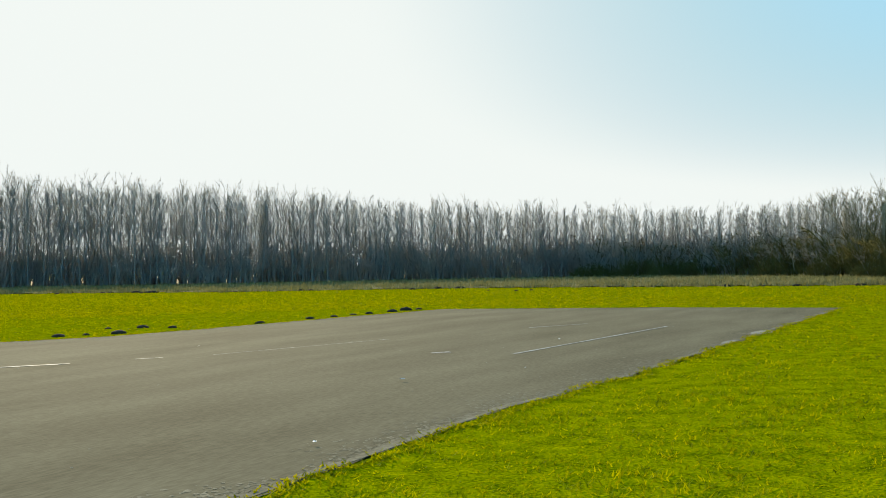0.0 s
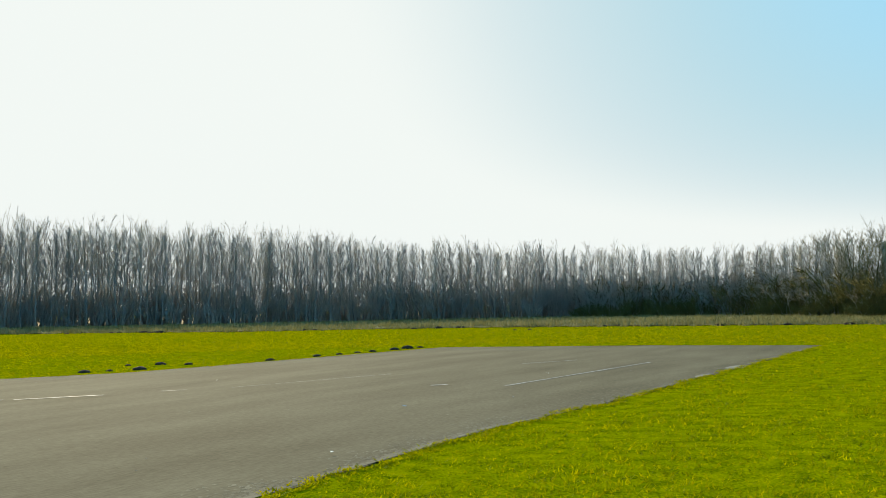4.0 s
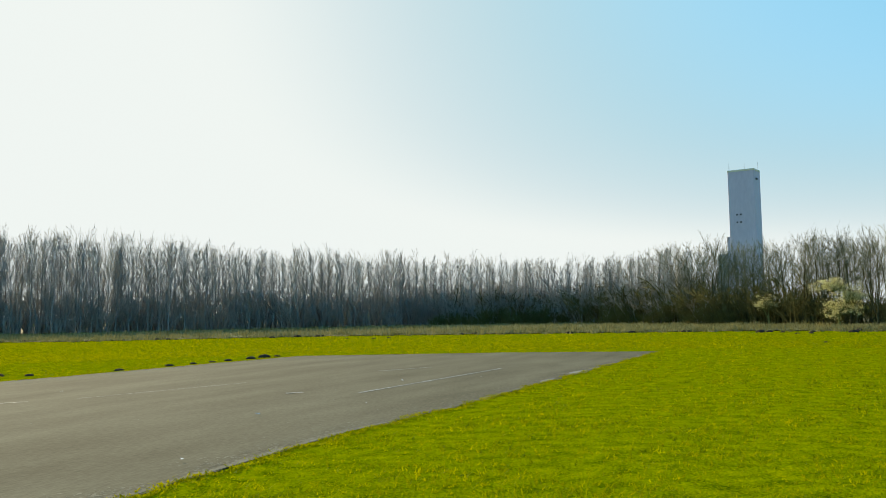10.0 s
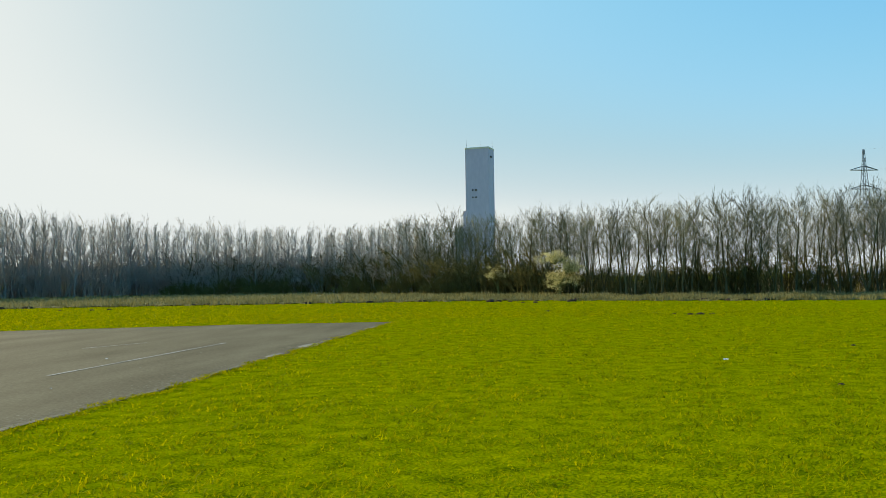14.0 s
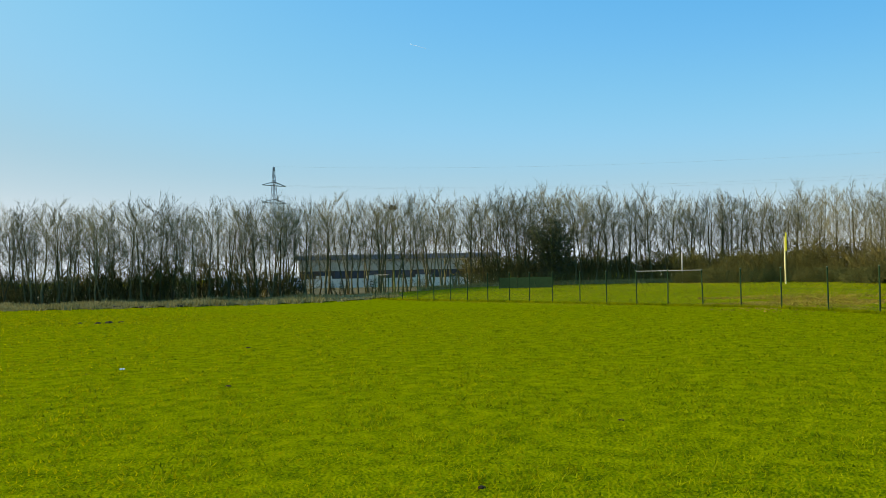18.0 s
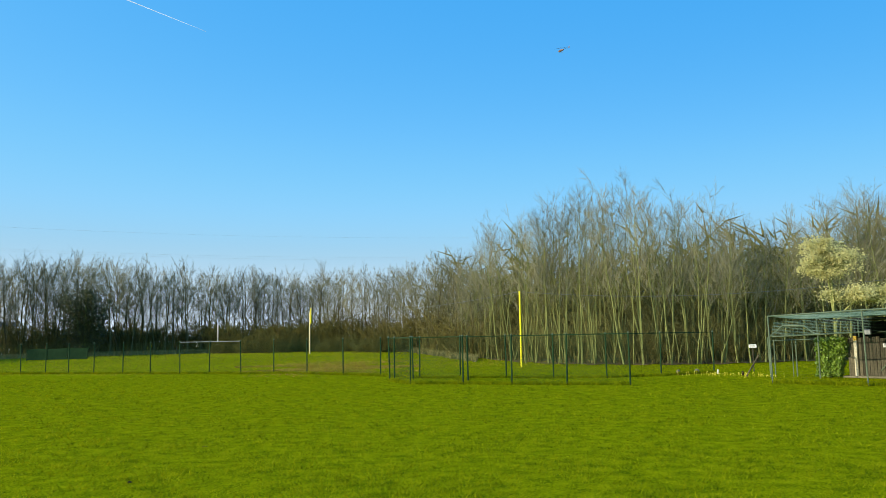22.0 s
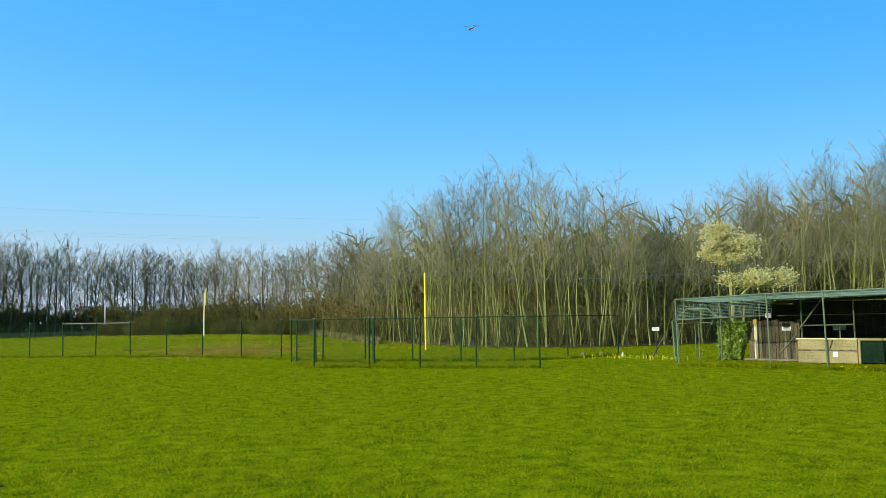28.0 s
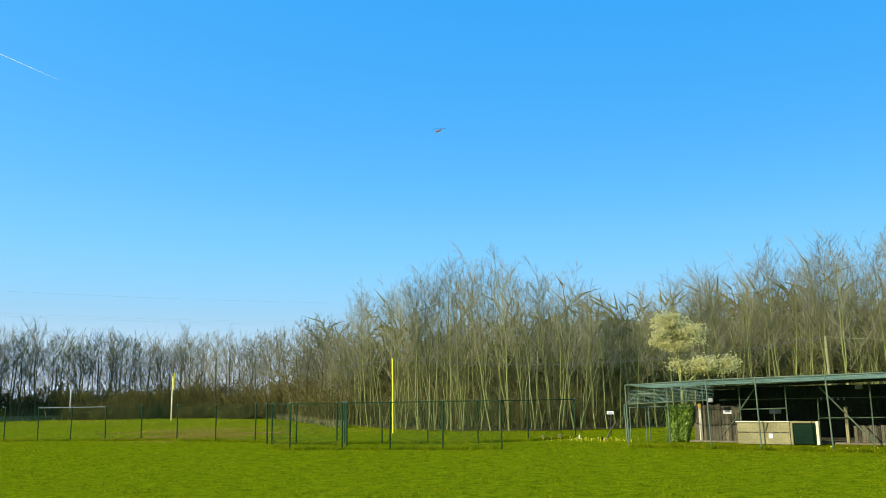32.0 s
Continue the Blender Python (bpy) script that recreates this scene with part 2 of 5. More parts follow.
M_ROOFGREY = material("grey_roof", (0.12, 0.13, 0.15), (0.22, 0.23, 0.26), rough=0.6, scale=0.2, fine=2.0, bump=0)
M_BRICK = material("red_brick_far", (0.26, 0.12, 0.07), (0.36, 0.19, 0.12), rough=0.9, scale=0.3, fine=3.0, bump=0)
M_BAND = material("brown_window_band", (0.04, 0.03, 0.022), (0.08, 0.06, 0.045), rough=0.6, scale=0.3, fine=2.0, bump=0)
M_GLASS = material("dark_glazing", (0.03, 0.04, 0.05), (0.06, 0.07, 0.085), rough=0.1, scale=0.5, fine=2.0, bump=0, spec=0.6)
M_CLOUD = material("contrail_ice", (0.75, 0.75, 0.75), (0.9, 0.9, 0.9), rough=1.0, scale=0.01, fine=0.05, bump=0, through_light=0.5)
_b = M_CLOUD.node_tree.nodes["Principled BSDF"]   # added glow stands in for sunlight on the ice trail
_b.inputs["Emission Color"].default_value = (1, 1, 1, 1)
_b.inputs["Emission Strength"].default_value = 0.35
M_WIRE = material("wire", (0.09, 0.1, 0.1), (0.16, 0.17, 0.17), rough=0.5, scale=1.0, fine=5.0, bump=0)
M_LINE = material("bare_aluminium_line", (0.3, 0.33, 0.36), (0.45, 0.48, 0.5), rough=0.6, scale=1.0, fine=5.0, bump=0)
M_HELI = material("red_white_shell", (0.12, 0.02, 0.015), (0.25, 0.2, 0.18), rough=0.4, scale=4.0, fine=10.0, bump=0)
M_YFLOWER = material("yellow_daffodil", (0.7, 0.55, 0.02), (0.85, 0.75, 0.1), rough=0.7, scale=4.0, fine=20.0, bump=0)


# ---- mesh helpers ----
def mesh_of(name, verts, faces, mat, smooth=False):
    me = bpy.data.meshes.new(name)
    me.from_pydata([tuple(v) for v in verts], [], faces)
    me.materials.append(mat)
    if smooth:
        me.polygons.foreach_set("use_smooth", [True] * len(me.polygons))
    me.update()
    return me


def child(name, me, parent, label="", m=None):
    ob = new(name, me)
    ob.parent = parent
    if m is not None:
        ob.matrix_basis = m
    if label:
        ob["label"] = label
    return ob


def part(name, bm, mat, parent, label="", m=None):
    """One bmesh as one mesh object under a thing or a part."""
    me = bpy.data.meshes.new(name)
    bm.to_mesh(me)
    bm.free()
    me.materials.append(mat)
    return child(name, me, parent, label, m)


def thing(name, x, y, z, rz=0.0, label="", category="", group="", kind=""):
    ob = new(name)
    ob.empty_display_size = 0.2
    ob.matrix_basis = pose(x, y, z, 0, 0, rz)
    return tagged(ob, label, category, group, kind)


class Soup:
    """Collects tubes, boxes and flakes into one vertex and face list."""

    def __init__(self):
        self.v, self.f = [], []

    def tube(self, pts, radii, sides=4, cap=True):
        base, n = len(self.v), len(pts)
        for i, p in enumerate(pts):
            a = pts[max(i - 1, 0)]
            b = pts[min(i + 1, n - 1)]
            d = Vector(b) - Vector(a)
            d = d.normalized() if d.length > 1e-9 else Vector((0, 0, 1))
            side = d.cross(Vector((1, 0, 0)) if abs(d.x) < 0.8 else Vector((0, 1, 0))).normalized()
            up = d.cross(side)
            for k in range(sides):
                t = 2 * math.pi * k / sides
                self.v.append(tuple(Vector(p) + (side * math.cos(t) + up * math.sin(t)) * radii[i]))
        for i in range(n - 1):
            for k in range(sides):
                a, b = base + i * sides + k, base + i * sides + (k + 1) % sides
                self.f.append((a, b, b + sides, a + sides))
        if cap and sides > 2:
            self.f.append(tuple(base + k for k in reversed(range(sides))))
            self.f.append(tuple(base + (n - 1) * sides + k for k in range(sides)))

    def spike(self, a, b, r):
        """A fine twig that runs out to a point."""
        a, b = Vector(a), Vector(b)
        d = (b - a).normalized()
        side = d.cross(Vector((1, 0, 0)) if abs(d.x) < 0.8 else Vector((0, 1, 0))).normalized() * r
        up = d.cross(side)
        k = len(self.v)
        self.v += [tuple(a + side), tuple(a - side * 0.5 + up * 0.87), tuple(a - side * 0.5 - up * 0.87), tuple(b)]
        self.f += [(k, k + 1, k + 3), (k + 1, k + 2, k + 3), (k + 2, k, k + 3)]

    def box(self, x0, y0, z0, x1, y1, z1):
        b = len(self.v)
        self.v += [(x0, y0, z0), (x1, y0, z0), (x1, y1, z0), (x0, y1, z0), (x0, y0, z1), (x1, y0, z1), (x1, y1, z1), (x0, y1, z1)]
        self.f += [(b, b + 3, b + 2, b + 1), (b + 4, b + 5, b + 6, b + 7), (b, b + 1, b + 5, b + 4), (b + 1, b + 2, b + 6, b + 5),
                   (b + 2, b + 3, b + 7, b + 6), (b + 3, b, b + 4, b + 7)]

    def flake(self, p, size, rng, lie=1.0):
        """A small bent leaf of two triangles with any turn."""
        b = len(self.v)
        d = Vector((rng.gauss(0, 1), rng.gauss(0, 1), rng.gauss(0, lie))).normalized()
        s = d.cross(Vector((rng.gauss(0, 1), rng.gauss(0, 1), rng.gauss(0, 1)))).normalized()
        n = d.cross(s)
        p = Vector(p)
        w = size * rng.uniform(0.35, 0.5)
        self.v += [tuple(p - d * size * 0.5), tuple(p + s * w + n * w * 0.3), tuple(p + d * size * 0.5), tuple(p - s * w + n * w * 0.3)]
        self.f += [(b, b + 1, b + 2), (b, b + 2, b + 3)]

    def mesh(self, name, mat, smooth=False):
        return mesh_of(name, self.v, self.f, mat, smooth)


def bevel_box(sx, sy, sz, bevel=0.01, z0=0.0):
    bm = bmesh.new()
    bmesh.ops.create_cube(bm, size=1.0)
    bmesh.ops.scale(bm, vec=(sx, sy, sz), verts=bm.verts)
    bmesh.ops.translate(bm, vec=(0, 0, z0 + sz / 2), verts=bm.verts)
    if bevel:
        bmesh.ops.bevel(bm, geom=bm.edges[:], offset=bevel, segments=1, affect='EDGES')
    return bm


def lerp(table, a):
    """Table rows (angle, values...) by falling angle."""
    for r0, r1 in zip(table, table[1:]):
        if r0[0] >= a >= r1[0]:
            u = (r0[0] - a) / (r0[0] - r1[0])
            return [p + (q - p) * u for p, q in zip(r0[1:], r1[1:])]
    return list(table[0][1:] if a > table[0][0] else table[-1][1:])


def polar(az, d):
    return -d * math.sin(radians(az)), d * math.cos(radians(az))


def smooth01(u):
    u = min(max(u, 0.0), 1.0)
    return u * u * (3 - 2 * u)


def terrain(x, y):
    """The field is flat but for a low bank behind the fence."""
    return 0.62 * smooth01((x - 46) / 34) * smooth01((y + 14) / 12) * smooth01((46 - y) / 14)


# ---- the ground ----
def polar_sheet(name, radii, azs, height, mat, label, category):
    verts, faces = [], []
    for az in azs:
        for r in radii(az):
            x, y = polar(az, r)
            verts.append((x, y, height(x, y)))
    k = len(radii(azs[0]))
    for i in range(len(azs) - 1):
        for j in range(k - 1):
            a = i * k + j
            faces.append((a + k, a + k + 1, a + 1, a))
    return tagged(new(name, mesh_of(name, verts, faces, mat, True)), label, category, kind="structure")


RINGS = [0.01] + [4.0 * i for i in range(1, 31)] + [140, 180, 250, 400, 700, 1200, 2200, 4000]
polar_sheet("ground", lambda a: RINGS, [180 - 3 * i for i in range(121)], terrain, M_LAWN,
            "bright yellow-green mown grass of a wide open flying field", "lawn")

# distance and height of the wood's front by direction
WOOD = [(46, 140, 16.7), (28, 122, 15.2), (15, 113, 13.3), (0, 114, 11.1), (-8, 117, 10.6), (-16, 115, 9.3), (-21, 105, 8.6), (-23.5, 100, 9.3),
        (-26, 93, 8.8), (-33, 80, 8.1), (-39, 72, 8.0), (-48, 74, 8.6), (-59, 84, 9.4), (-66, 90, 10.1), (-72, 92, 10.2),
        (-80, 95, 9.4), (-86, 95, 9.3), (-92, 80, 8.4), (-96, 65, 9.3), (-98.5, 57, 10.4),
        (-100.5, 52.5, 10.8), (-103, 48.5, 10.8), (-108, 46, 11.6), (-110, 45.5, 11.0), (-113, 45.5, 10.0), (-116, 47, 9.1),
        (-118.3, 49, 8.9), (-120.5, 51, 9.8), (-123, 52, 10.8), (-125.5, 53, 11.2), (-128, 53, 11.7), (-134, 52, 12.1), (-150, 50, 12.6)]
VERGE = [(46, 96), (28, 86), (15, 72), (0, 69), (-14, 65), (-29, 65), (-40, 61), (-46, 60), (-53, 60.5), (-58, 63), (-60, 66)]

polar_sheet("rough_verge", lambda a: [lerp(VERGE, a)[0] + (lerp(WOOD, a)[0] - lerp(VERGE, a)[0]) * u for u in (0, 0.25, 0.5, 0.75, 1)],
            [46 - 2 * i for i in range(54)], lambda x, y: terrain(x, y) + 0.02 + 0.05 * noise.noise((x * 0.3, y * 0.3, 0)) + 0.04,
            M_ROUGH, "unmown pale brown winter grass along the wood", "verge")
polar_sheet("forest_floor", lambda a: [lerp(WOOD, a)[0] + u for u in (0.6 + 0.8 * math.sin(a * 9.0) + 0.5 * math.sin(a * 23.0), 3, 10, 30, 90, 200)],
            [46 - 0.5 * i for i in range(392)], lambda x, y: terrain(x, y) + 0.02, M_LITTER, "brown leaf litter under bare trees", "woodland floor")

# ---- the asphalt strip ----
STRIP = [(-10.8, -7.6), (-1.75, 8.4), (-0.7, 10.25), (0.26, 12.0), (2.5, 15.0), (5.3, 19.35), (7.8, 23.2), (13.9, 32.6), (7.9, 35.0),
         (-0.65, 36.6), (-3.8, 32.5), (-6.3, 29.0), (-9.4, 25.0), (-12.2, 23.2), (-40, 14), (-45, -12)]


def ragged(points, step, amount, seed):
    out_points = []
    for (x0, y0), (x1, y1) in zip(points, points[1:] + points[:1]):
        d = math.hypot(x1 - x0, y1 - y0)
        k = max(1, int(d / step))
        for i in range(k):
            u = i / k
            j = amount * (noise.noise((seed, (x0 + u * d) * 1.7, y0 * 0.7)) + 0.6 * noise.noise((seed, u * d * 5.0, y0)))
            out_points.append((x0 + (x1 - x0) * u + (y1 - y0) / d * j, y0 + (y1 - y0) * u - (x1 - x0) / d * j))
    return out_points


def flat_patch(name, points, z, mat, parent=None, label="", category="", kind=""):
    bm = bmesh.new()
    face = bm.faces.new([bm.verts.new((x, y, z)) for x, y in points])
    if face.normal.z < 0 or sum((b[0] - a[0]) * (b[1] + a[1]) for a, b in zip(points, points[1:] + points[:1])) > 0:
        face.normal_flip()
    bmesh.ops.triangulate(bm, faces=bm.faces[:])
    me = bpy.data.meshes.new(name)
    bm.to_mesh(me)
    bm.free()
    me.materials.append(mat)
    ob = new(name, me)
    ob.parent = parent
    return tagged(ob, label, category, kind=kind)


runway = flat_patch("runway", ragged(STRIP, 0.35, 0.14, 3.1), 0.006, M_ASPHALT, None,
                    "worn grey asphalt model-flying strip with ragged grassy edges", "runway", "structure")


def stripe(x0, y0, x1, y1, w, name="painted_line"):
    d = math.hypot(x1 - x0, y1 - y0)
    k = max(2, int(d / 0.3))
    nx, ny = -(y1 - y0) / d, (x1 - x0) / d
    a, b = [], []
    for i in range(k + 1):
        u = i / k
        h = w * 0.5 * (1 + 0.5 * noise.noise((x0 * 3, u * d * 4, 7)))
        a.append((x0 + (x1 - x0) * u + nx * h, y0 + (y1 - y0) * u + ny * h))
        b.append((x0 + (x1 - x0) * u - nx * h, y0 + (y1 - y0) * u - ny * h))
    return flat_patch(name, b + a[::-1], 0.013, M_PAINT, runway)


stripe(0.95, 18.5, 5.6, 25.0, 0.075)
stripe(-9.2, 17.4, -7.6, 18.05, 0.12)
stripe(-12.0, 16.2, -9.4, 17.4, 0.1)
stripe(-0.67, 18.92, -0.3, 19.08, 0.15)
stripe(1.9, 25.4, 3.7, 26.6, 0.06)
stripe(-6.6, 18.7, -6.1, 18.9, 0.07)
stripe(-5.2, 19.3, -1.8, 22.4, 0.035)
def edge_band(a, b, width, seed):
    """A ragged band of bare grit along the inside of one edge."""
    (x0, y0), (x1, y1) = a, b
    d = math.hypot(x1 - x0, y1 - y0)
    nx, ny = -(y1 - y0) / d, (x1 - x0) / d
    k = int(d / 0.2)
    inner, outer = [], []
    for i in range(k + 1):
        u = i / k
        w = width * max(0.02, 0.45 + 1.2 * noise.noise((seed, u * d * 0.55, 1)) + 0.5 * noise.noise((seed, u * d * 2.6, 4)))
        x, y = x0 + (x1 - x0) * u, y0 + (y1 - y0) * u
        outer.append((x + nx * 0.02, y + ny * 0.02))
        inner.append((x + nx * (0.04 + w), y + ny * (0.04 + w)))
    flat_patch("grit_band", outer + inner[::-1], 0.01, M_EDGE, runway)


for k in range(7):
    edge_band(STRIP[k], STRIP[k + 1], 0.13, 2.3 + k)
for k in (7, 8, 10, 11):
    edge_band(STRIP[k], STRIP[k + 1], 0.13, 9.0 + k)
for x, y, w, l, a in ((7.35, 22.65, 0.45, 1.6, 57), (5.75, 20.3, 0.3, 1.1, 57)):
    c, s = math.cos(radians(a)), math.sin(radians(a))
    ring = [(x + c * l * 0.5 * math.cos(t) - s * w * 0.5 * math.sin(t), y + s * l * 0.5 * math.cos(t) + c * w * 0.5 * math.sin(t))
            for t in [2 * math.pi * i / 14 for i in range(14)]]
    flat_patch("gravel_patch", ragged(ring, 0.12, 0.09, x), 0.0115, M_GRIT, runway)


def inside(px, py, poly):
    hit = np.zeros(len(px), bool)
    for (x0, y0), (x1, y1) in zip(poly, poly[1:] + poly[:1]):
        if y0 == y1:
            continue
        c = (y0 > py) != (y1 > py)
        hit ^= c & (px < (x1 - x0) * (py - y0) / (y1 - y0) + x0)
    return hit


# loose pale grit on the asphalt
rng_g = random.Random(9)
grit = Soup()
for k in range(170):
    x, y = rng_g.uniform(-16, 12), rng_g.uniform(4, 33)
    if inside(np.array([x]), np.array([y]), STRIP)[0]:
        w, h = rng_g.uniform(0.006, 0.016), rng_g.uniform(0.002, 0.005)
        grit.box(x - w, y - w * 0.7, 0.004, x + w, y + w * 0.7, 0.006 + h)
tagged(new("loose_grit", grit.mesh("loose_grit", M_GRIT)), "scattered pale grit and chips on the asphalt", "grit", kind="stuff")


# ---- grass blades ----
def numpy_mesh(name, verts, mat):
    """Triangles from an array (n, 3, 3)."""
    n = len(verts)
    me = bpy.data.meshes.new(name)
    me.vertices.add(n * 3)
    me.vertices.foreach_set("co", verts.reshape(-1).astype(np.float32))
    me.loops.add(n * 3)
    me.loops.foreach_set("vertex_index", np.arange(n * 3, dtype=np.int32))
    me.polygons.add(n)
    me.polygons.foreach_set("loop_start", np.arange(0, n * 3, 3, dtype=np.int32))
    me.update(calc_edges=True)
    me.materials.append(mat)
    return me


def blades(x, y, z, height, width, rng, lean=0.5):
    n = len(x)
    t = rng.uniform(0, 2 * np.pi, n)
    h = height * rng.uniform(0.6, 1.25, n)
    w = width * rng.uniform(0.7, 1.3, n)
    lx, ly = rng.normal(0, lean, n) * h, rng.normal(0, lean, n) * h
    v = np.zeros((n, 3, 3))
    v[:, 0, 0], v[:, 0, 1], v[:, 0, 2] = x - np.cos(t) * w, y - np.sin(t) * w, z
    v[:, 1, 0], v[:, 1, 1], v[:, 1, 2] = x + np.cos(t) * w, y + np.sin(t) * w, z
    v[:, 2, 0], v[:, 2, 1], v[:, 2, 2] = x + lx, y + ly, z + h
    return v


rng_np = np.random.default_rng(5)
N_BLADES = 300000
r = 3.8 + 42.0 * rng_np.uniform(0, 1, N_BLADES) ** 1.7
az = np.radians(rng_np.uniform(-142, 40, N_BLADES))
gx, gy = -r * np.sin(az), r * np.cos(az)
# thinner turf all round the standing place
a2 = rng_np.uniform(0, 2 * np.pi, 50000)
r2 = 30.0 * rng_np.uniform(0, 1, 50000) ** 0.8
r, gx, gy = np.concatenate((r, r2)), np.concatenate((gx, r2 * np.cos(a2))), np.concatenate((gy, r2 * np.sin(a2)))
keep = ~inside(gx, gy, STRIP)
gx, gy, gr = gx[keep], gy[keep], r[keep]
lump = 0.75 + 0.5 * np.sin(gx * 1.9 + np.sin(gy * 1.3)) * np.sin(gy * 2.3 + np.sin(gx * 0.9))
tuft = np.sin(gx * 23 + 2.5 * np.sin(gy * 5.1)) * np.sin(gy * 19 + 2.5 * np.sin(gx * 4.3)) + 0.5 * np.sin(gx * 7.7 + 2 * np.sin(gy * 3.1)) * np.sin(gy * 9.1)
keep = (tuft > -0.35) | (rng_np.uniform(0, 1, len(gx)) < 0.55)
gx, gy, gr, lump = gx[keep], gy[keep], gr[keep], (lump * (1 + 0.55 * np.clip(tuft, -1, 1)))[keep]
tagged(new("lawn_blades", numpy_mesh("lawn_blades", blades(gx, gy, np.zeros(len(gx)), 0.04 * lump, 0.0006 + gr * 0.0008, rng_np, 0.9),
                                     M_BLADE)),
       "short bright green grass blades of the mown lawn", "grass", kind="stuff")

# the sunlit turf beyond the strip
az = np.radians(-52 + 94 * rng_np.uniform(0, 1, 90000) ** 0.75)
r = rng_np.uniform(38, 84, len(az))
far_edge = np.interp(-np.degrees(az), [-a for a, *_ in VERGE], [v[1] for v in VERGE])
ok = (r < far_edge) & ~inside(-r * np.sin(az), r * np.cos(az), STRIP)
az, r = az[ok], r[ok]
tagged(new("far_turf", numpy_mesh("far_turf", blades(-r * np.sin(az), r * np.cos(az), np.zeros(len(r)), 0.055, 0.035, rng_np, 0.8), M_BLADE)),
       "bright backlit turf beyond the asphalt strip", "grass", kind="stuff")

# tufts that hang over the strip's edges
ex, ey = [], []
for (x0, y0), (x1, y1) in zip(STRIP[:13], STRIP[1:14]):
    k = int(3000 * math.hypot(x1 - x0, y1 - y0) / (6 + 0.35 * math.hypot(x0 + x1, y0 + y1)))
    u = rng_np.uniform(0, 1, k)
    d = math.hypot(x1 - x0, y1 - y0)
    off = rng_np.normal(0.0, 0.08, k) + 0.07 * np.sin(u * d * 1.7 + x0) + 0.06 * np.sin(u * d * 4.3 + 2 * np.sin(u * d * 1.1)) + 0.04 * np.sin(u * d * 11)
    ex.append(x0 + (x1 - x0) * u + (y1 - y0) / d * (off + 0.06))
    ey.append(y0 + (y1 - y0) * u - (x1 - x0) / d * (off + 0.06))
ex, ey = np.concatenate(ex), np.concatenate(ey)
tagged(new("edge_tufts", numpy_mesh("edge_tufts", blades(ex, ey, np.full(len(ex), 0.008), 0.03, 0.012, rng_np, 1.2), M_BLADE)),
       "longer green grass tufts hanging over the asphalt edge", "grass", kind="stuff")

# loose pale grit that thins out from the strip's edges
cx, cy = [], []
for (x0, y0), (x1, y1) in zip(STRIP[:13], STRIP[1:14]):
    d = math.hypot(x1 - x0, y1 - y0)
    k = int(4000 * d / (6 + 0.35 * math.hypot(x0 + x1, y0 + y1)))
    u = rng_np.uniform(0, 1, k)
    off = rng_np.exponential(0.16, k) * (1.0 + 0.7 * np.sin(u * d * 0.9 + x0) * np.sin(u * d * 2.3)) + 0.04
    cx.append(x0 + (x1 - x0) * u - (y1 - y0) / d * off)
    cy.append(y0 + (y1 - y0) * u + (x1 - x0) / d * off)
cx, cy = np.concatenate(cx), np.concatenate(cy)
ok = inside(cx, cy, STRIP)
cx, cy = cx[ok], cy[ok]
turn, size = rng_np.uniform(0, 2 * np.pi, len(cx)), rng_np.uniform(0.012, 0.04, len(cx))
chips = np.zeros((len(cx), 3, 3))
for c in range(3):
    chips[:, c, 0] = cx + np.cos(turn + c * 2.1) * size
    chips[:, c, 1] = cy + np.sin(turn + c * 2.1) * size
    chips[:, c, 2] = 0.0075 + 0.001 * rng_np.uniform(0, 1, len(cx))
tagged(new("edge_grit", numpy_mesh("edge_grit", chips, M_EDGE)),
       "loose pale grit scattered along the worn asphalt edge", "grit", kind="stuff")

# rough grass of the verge
az = rng_np.uniform(-61, 42, 45000)
d0 = np.interp(-az, [-a for a, *_ in VERGE], [v[1] for v in VERGE])
d1 = np.interp(-az, [-a for a, *_ in WOOD], [v[1] for v in WOOD])
u = rng_np.uniform(0, 1, len(az)) ** 1.6
rr = d0 + (d1 - d0) * u + rng_np.normal(0, 0.5, len(az)) + 0.8 * np.sin(az * 4.1)
tx, ty = -rr * np.sin(np.radians(az)), rr * np.cos(np.radians(az))
th = 0.3 + 0.18 * np.sin(tx * 0.8) * np.sin(ty * 0.7 + tx * 0.3)
tagged(new("verge_tussocks", numpy_mesh("verge_tussocks", blades(tx, ty, np.zeros(len(tx)), th, 0.07, rng_np, 0.5), M_ROUGH)),
       "tussocks of dry brown unmown grass before the wood", "rough grass", kind="stuff")


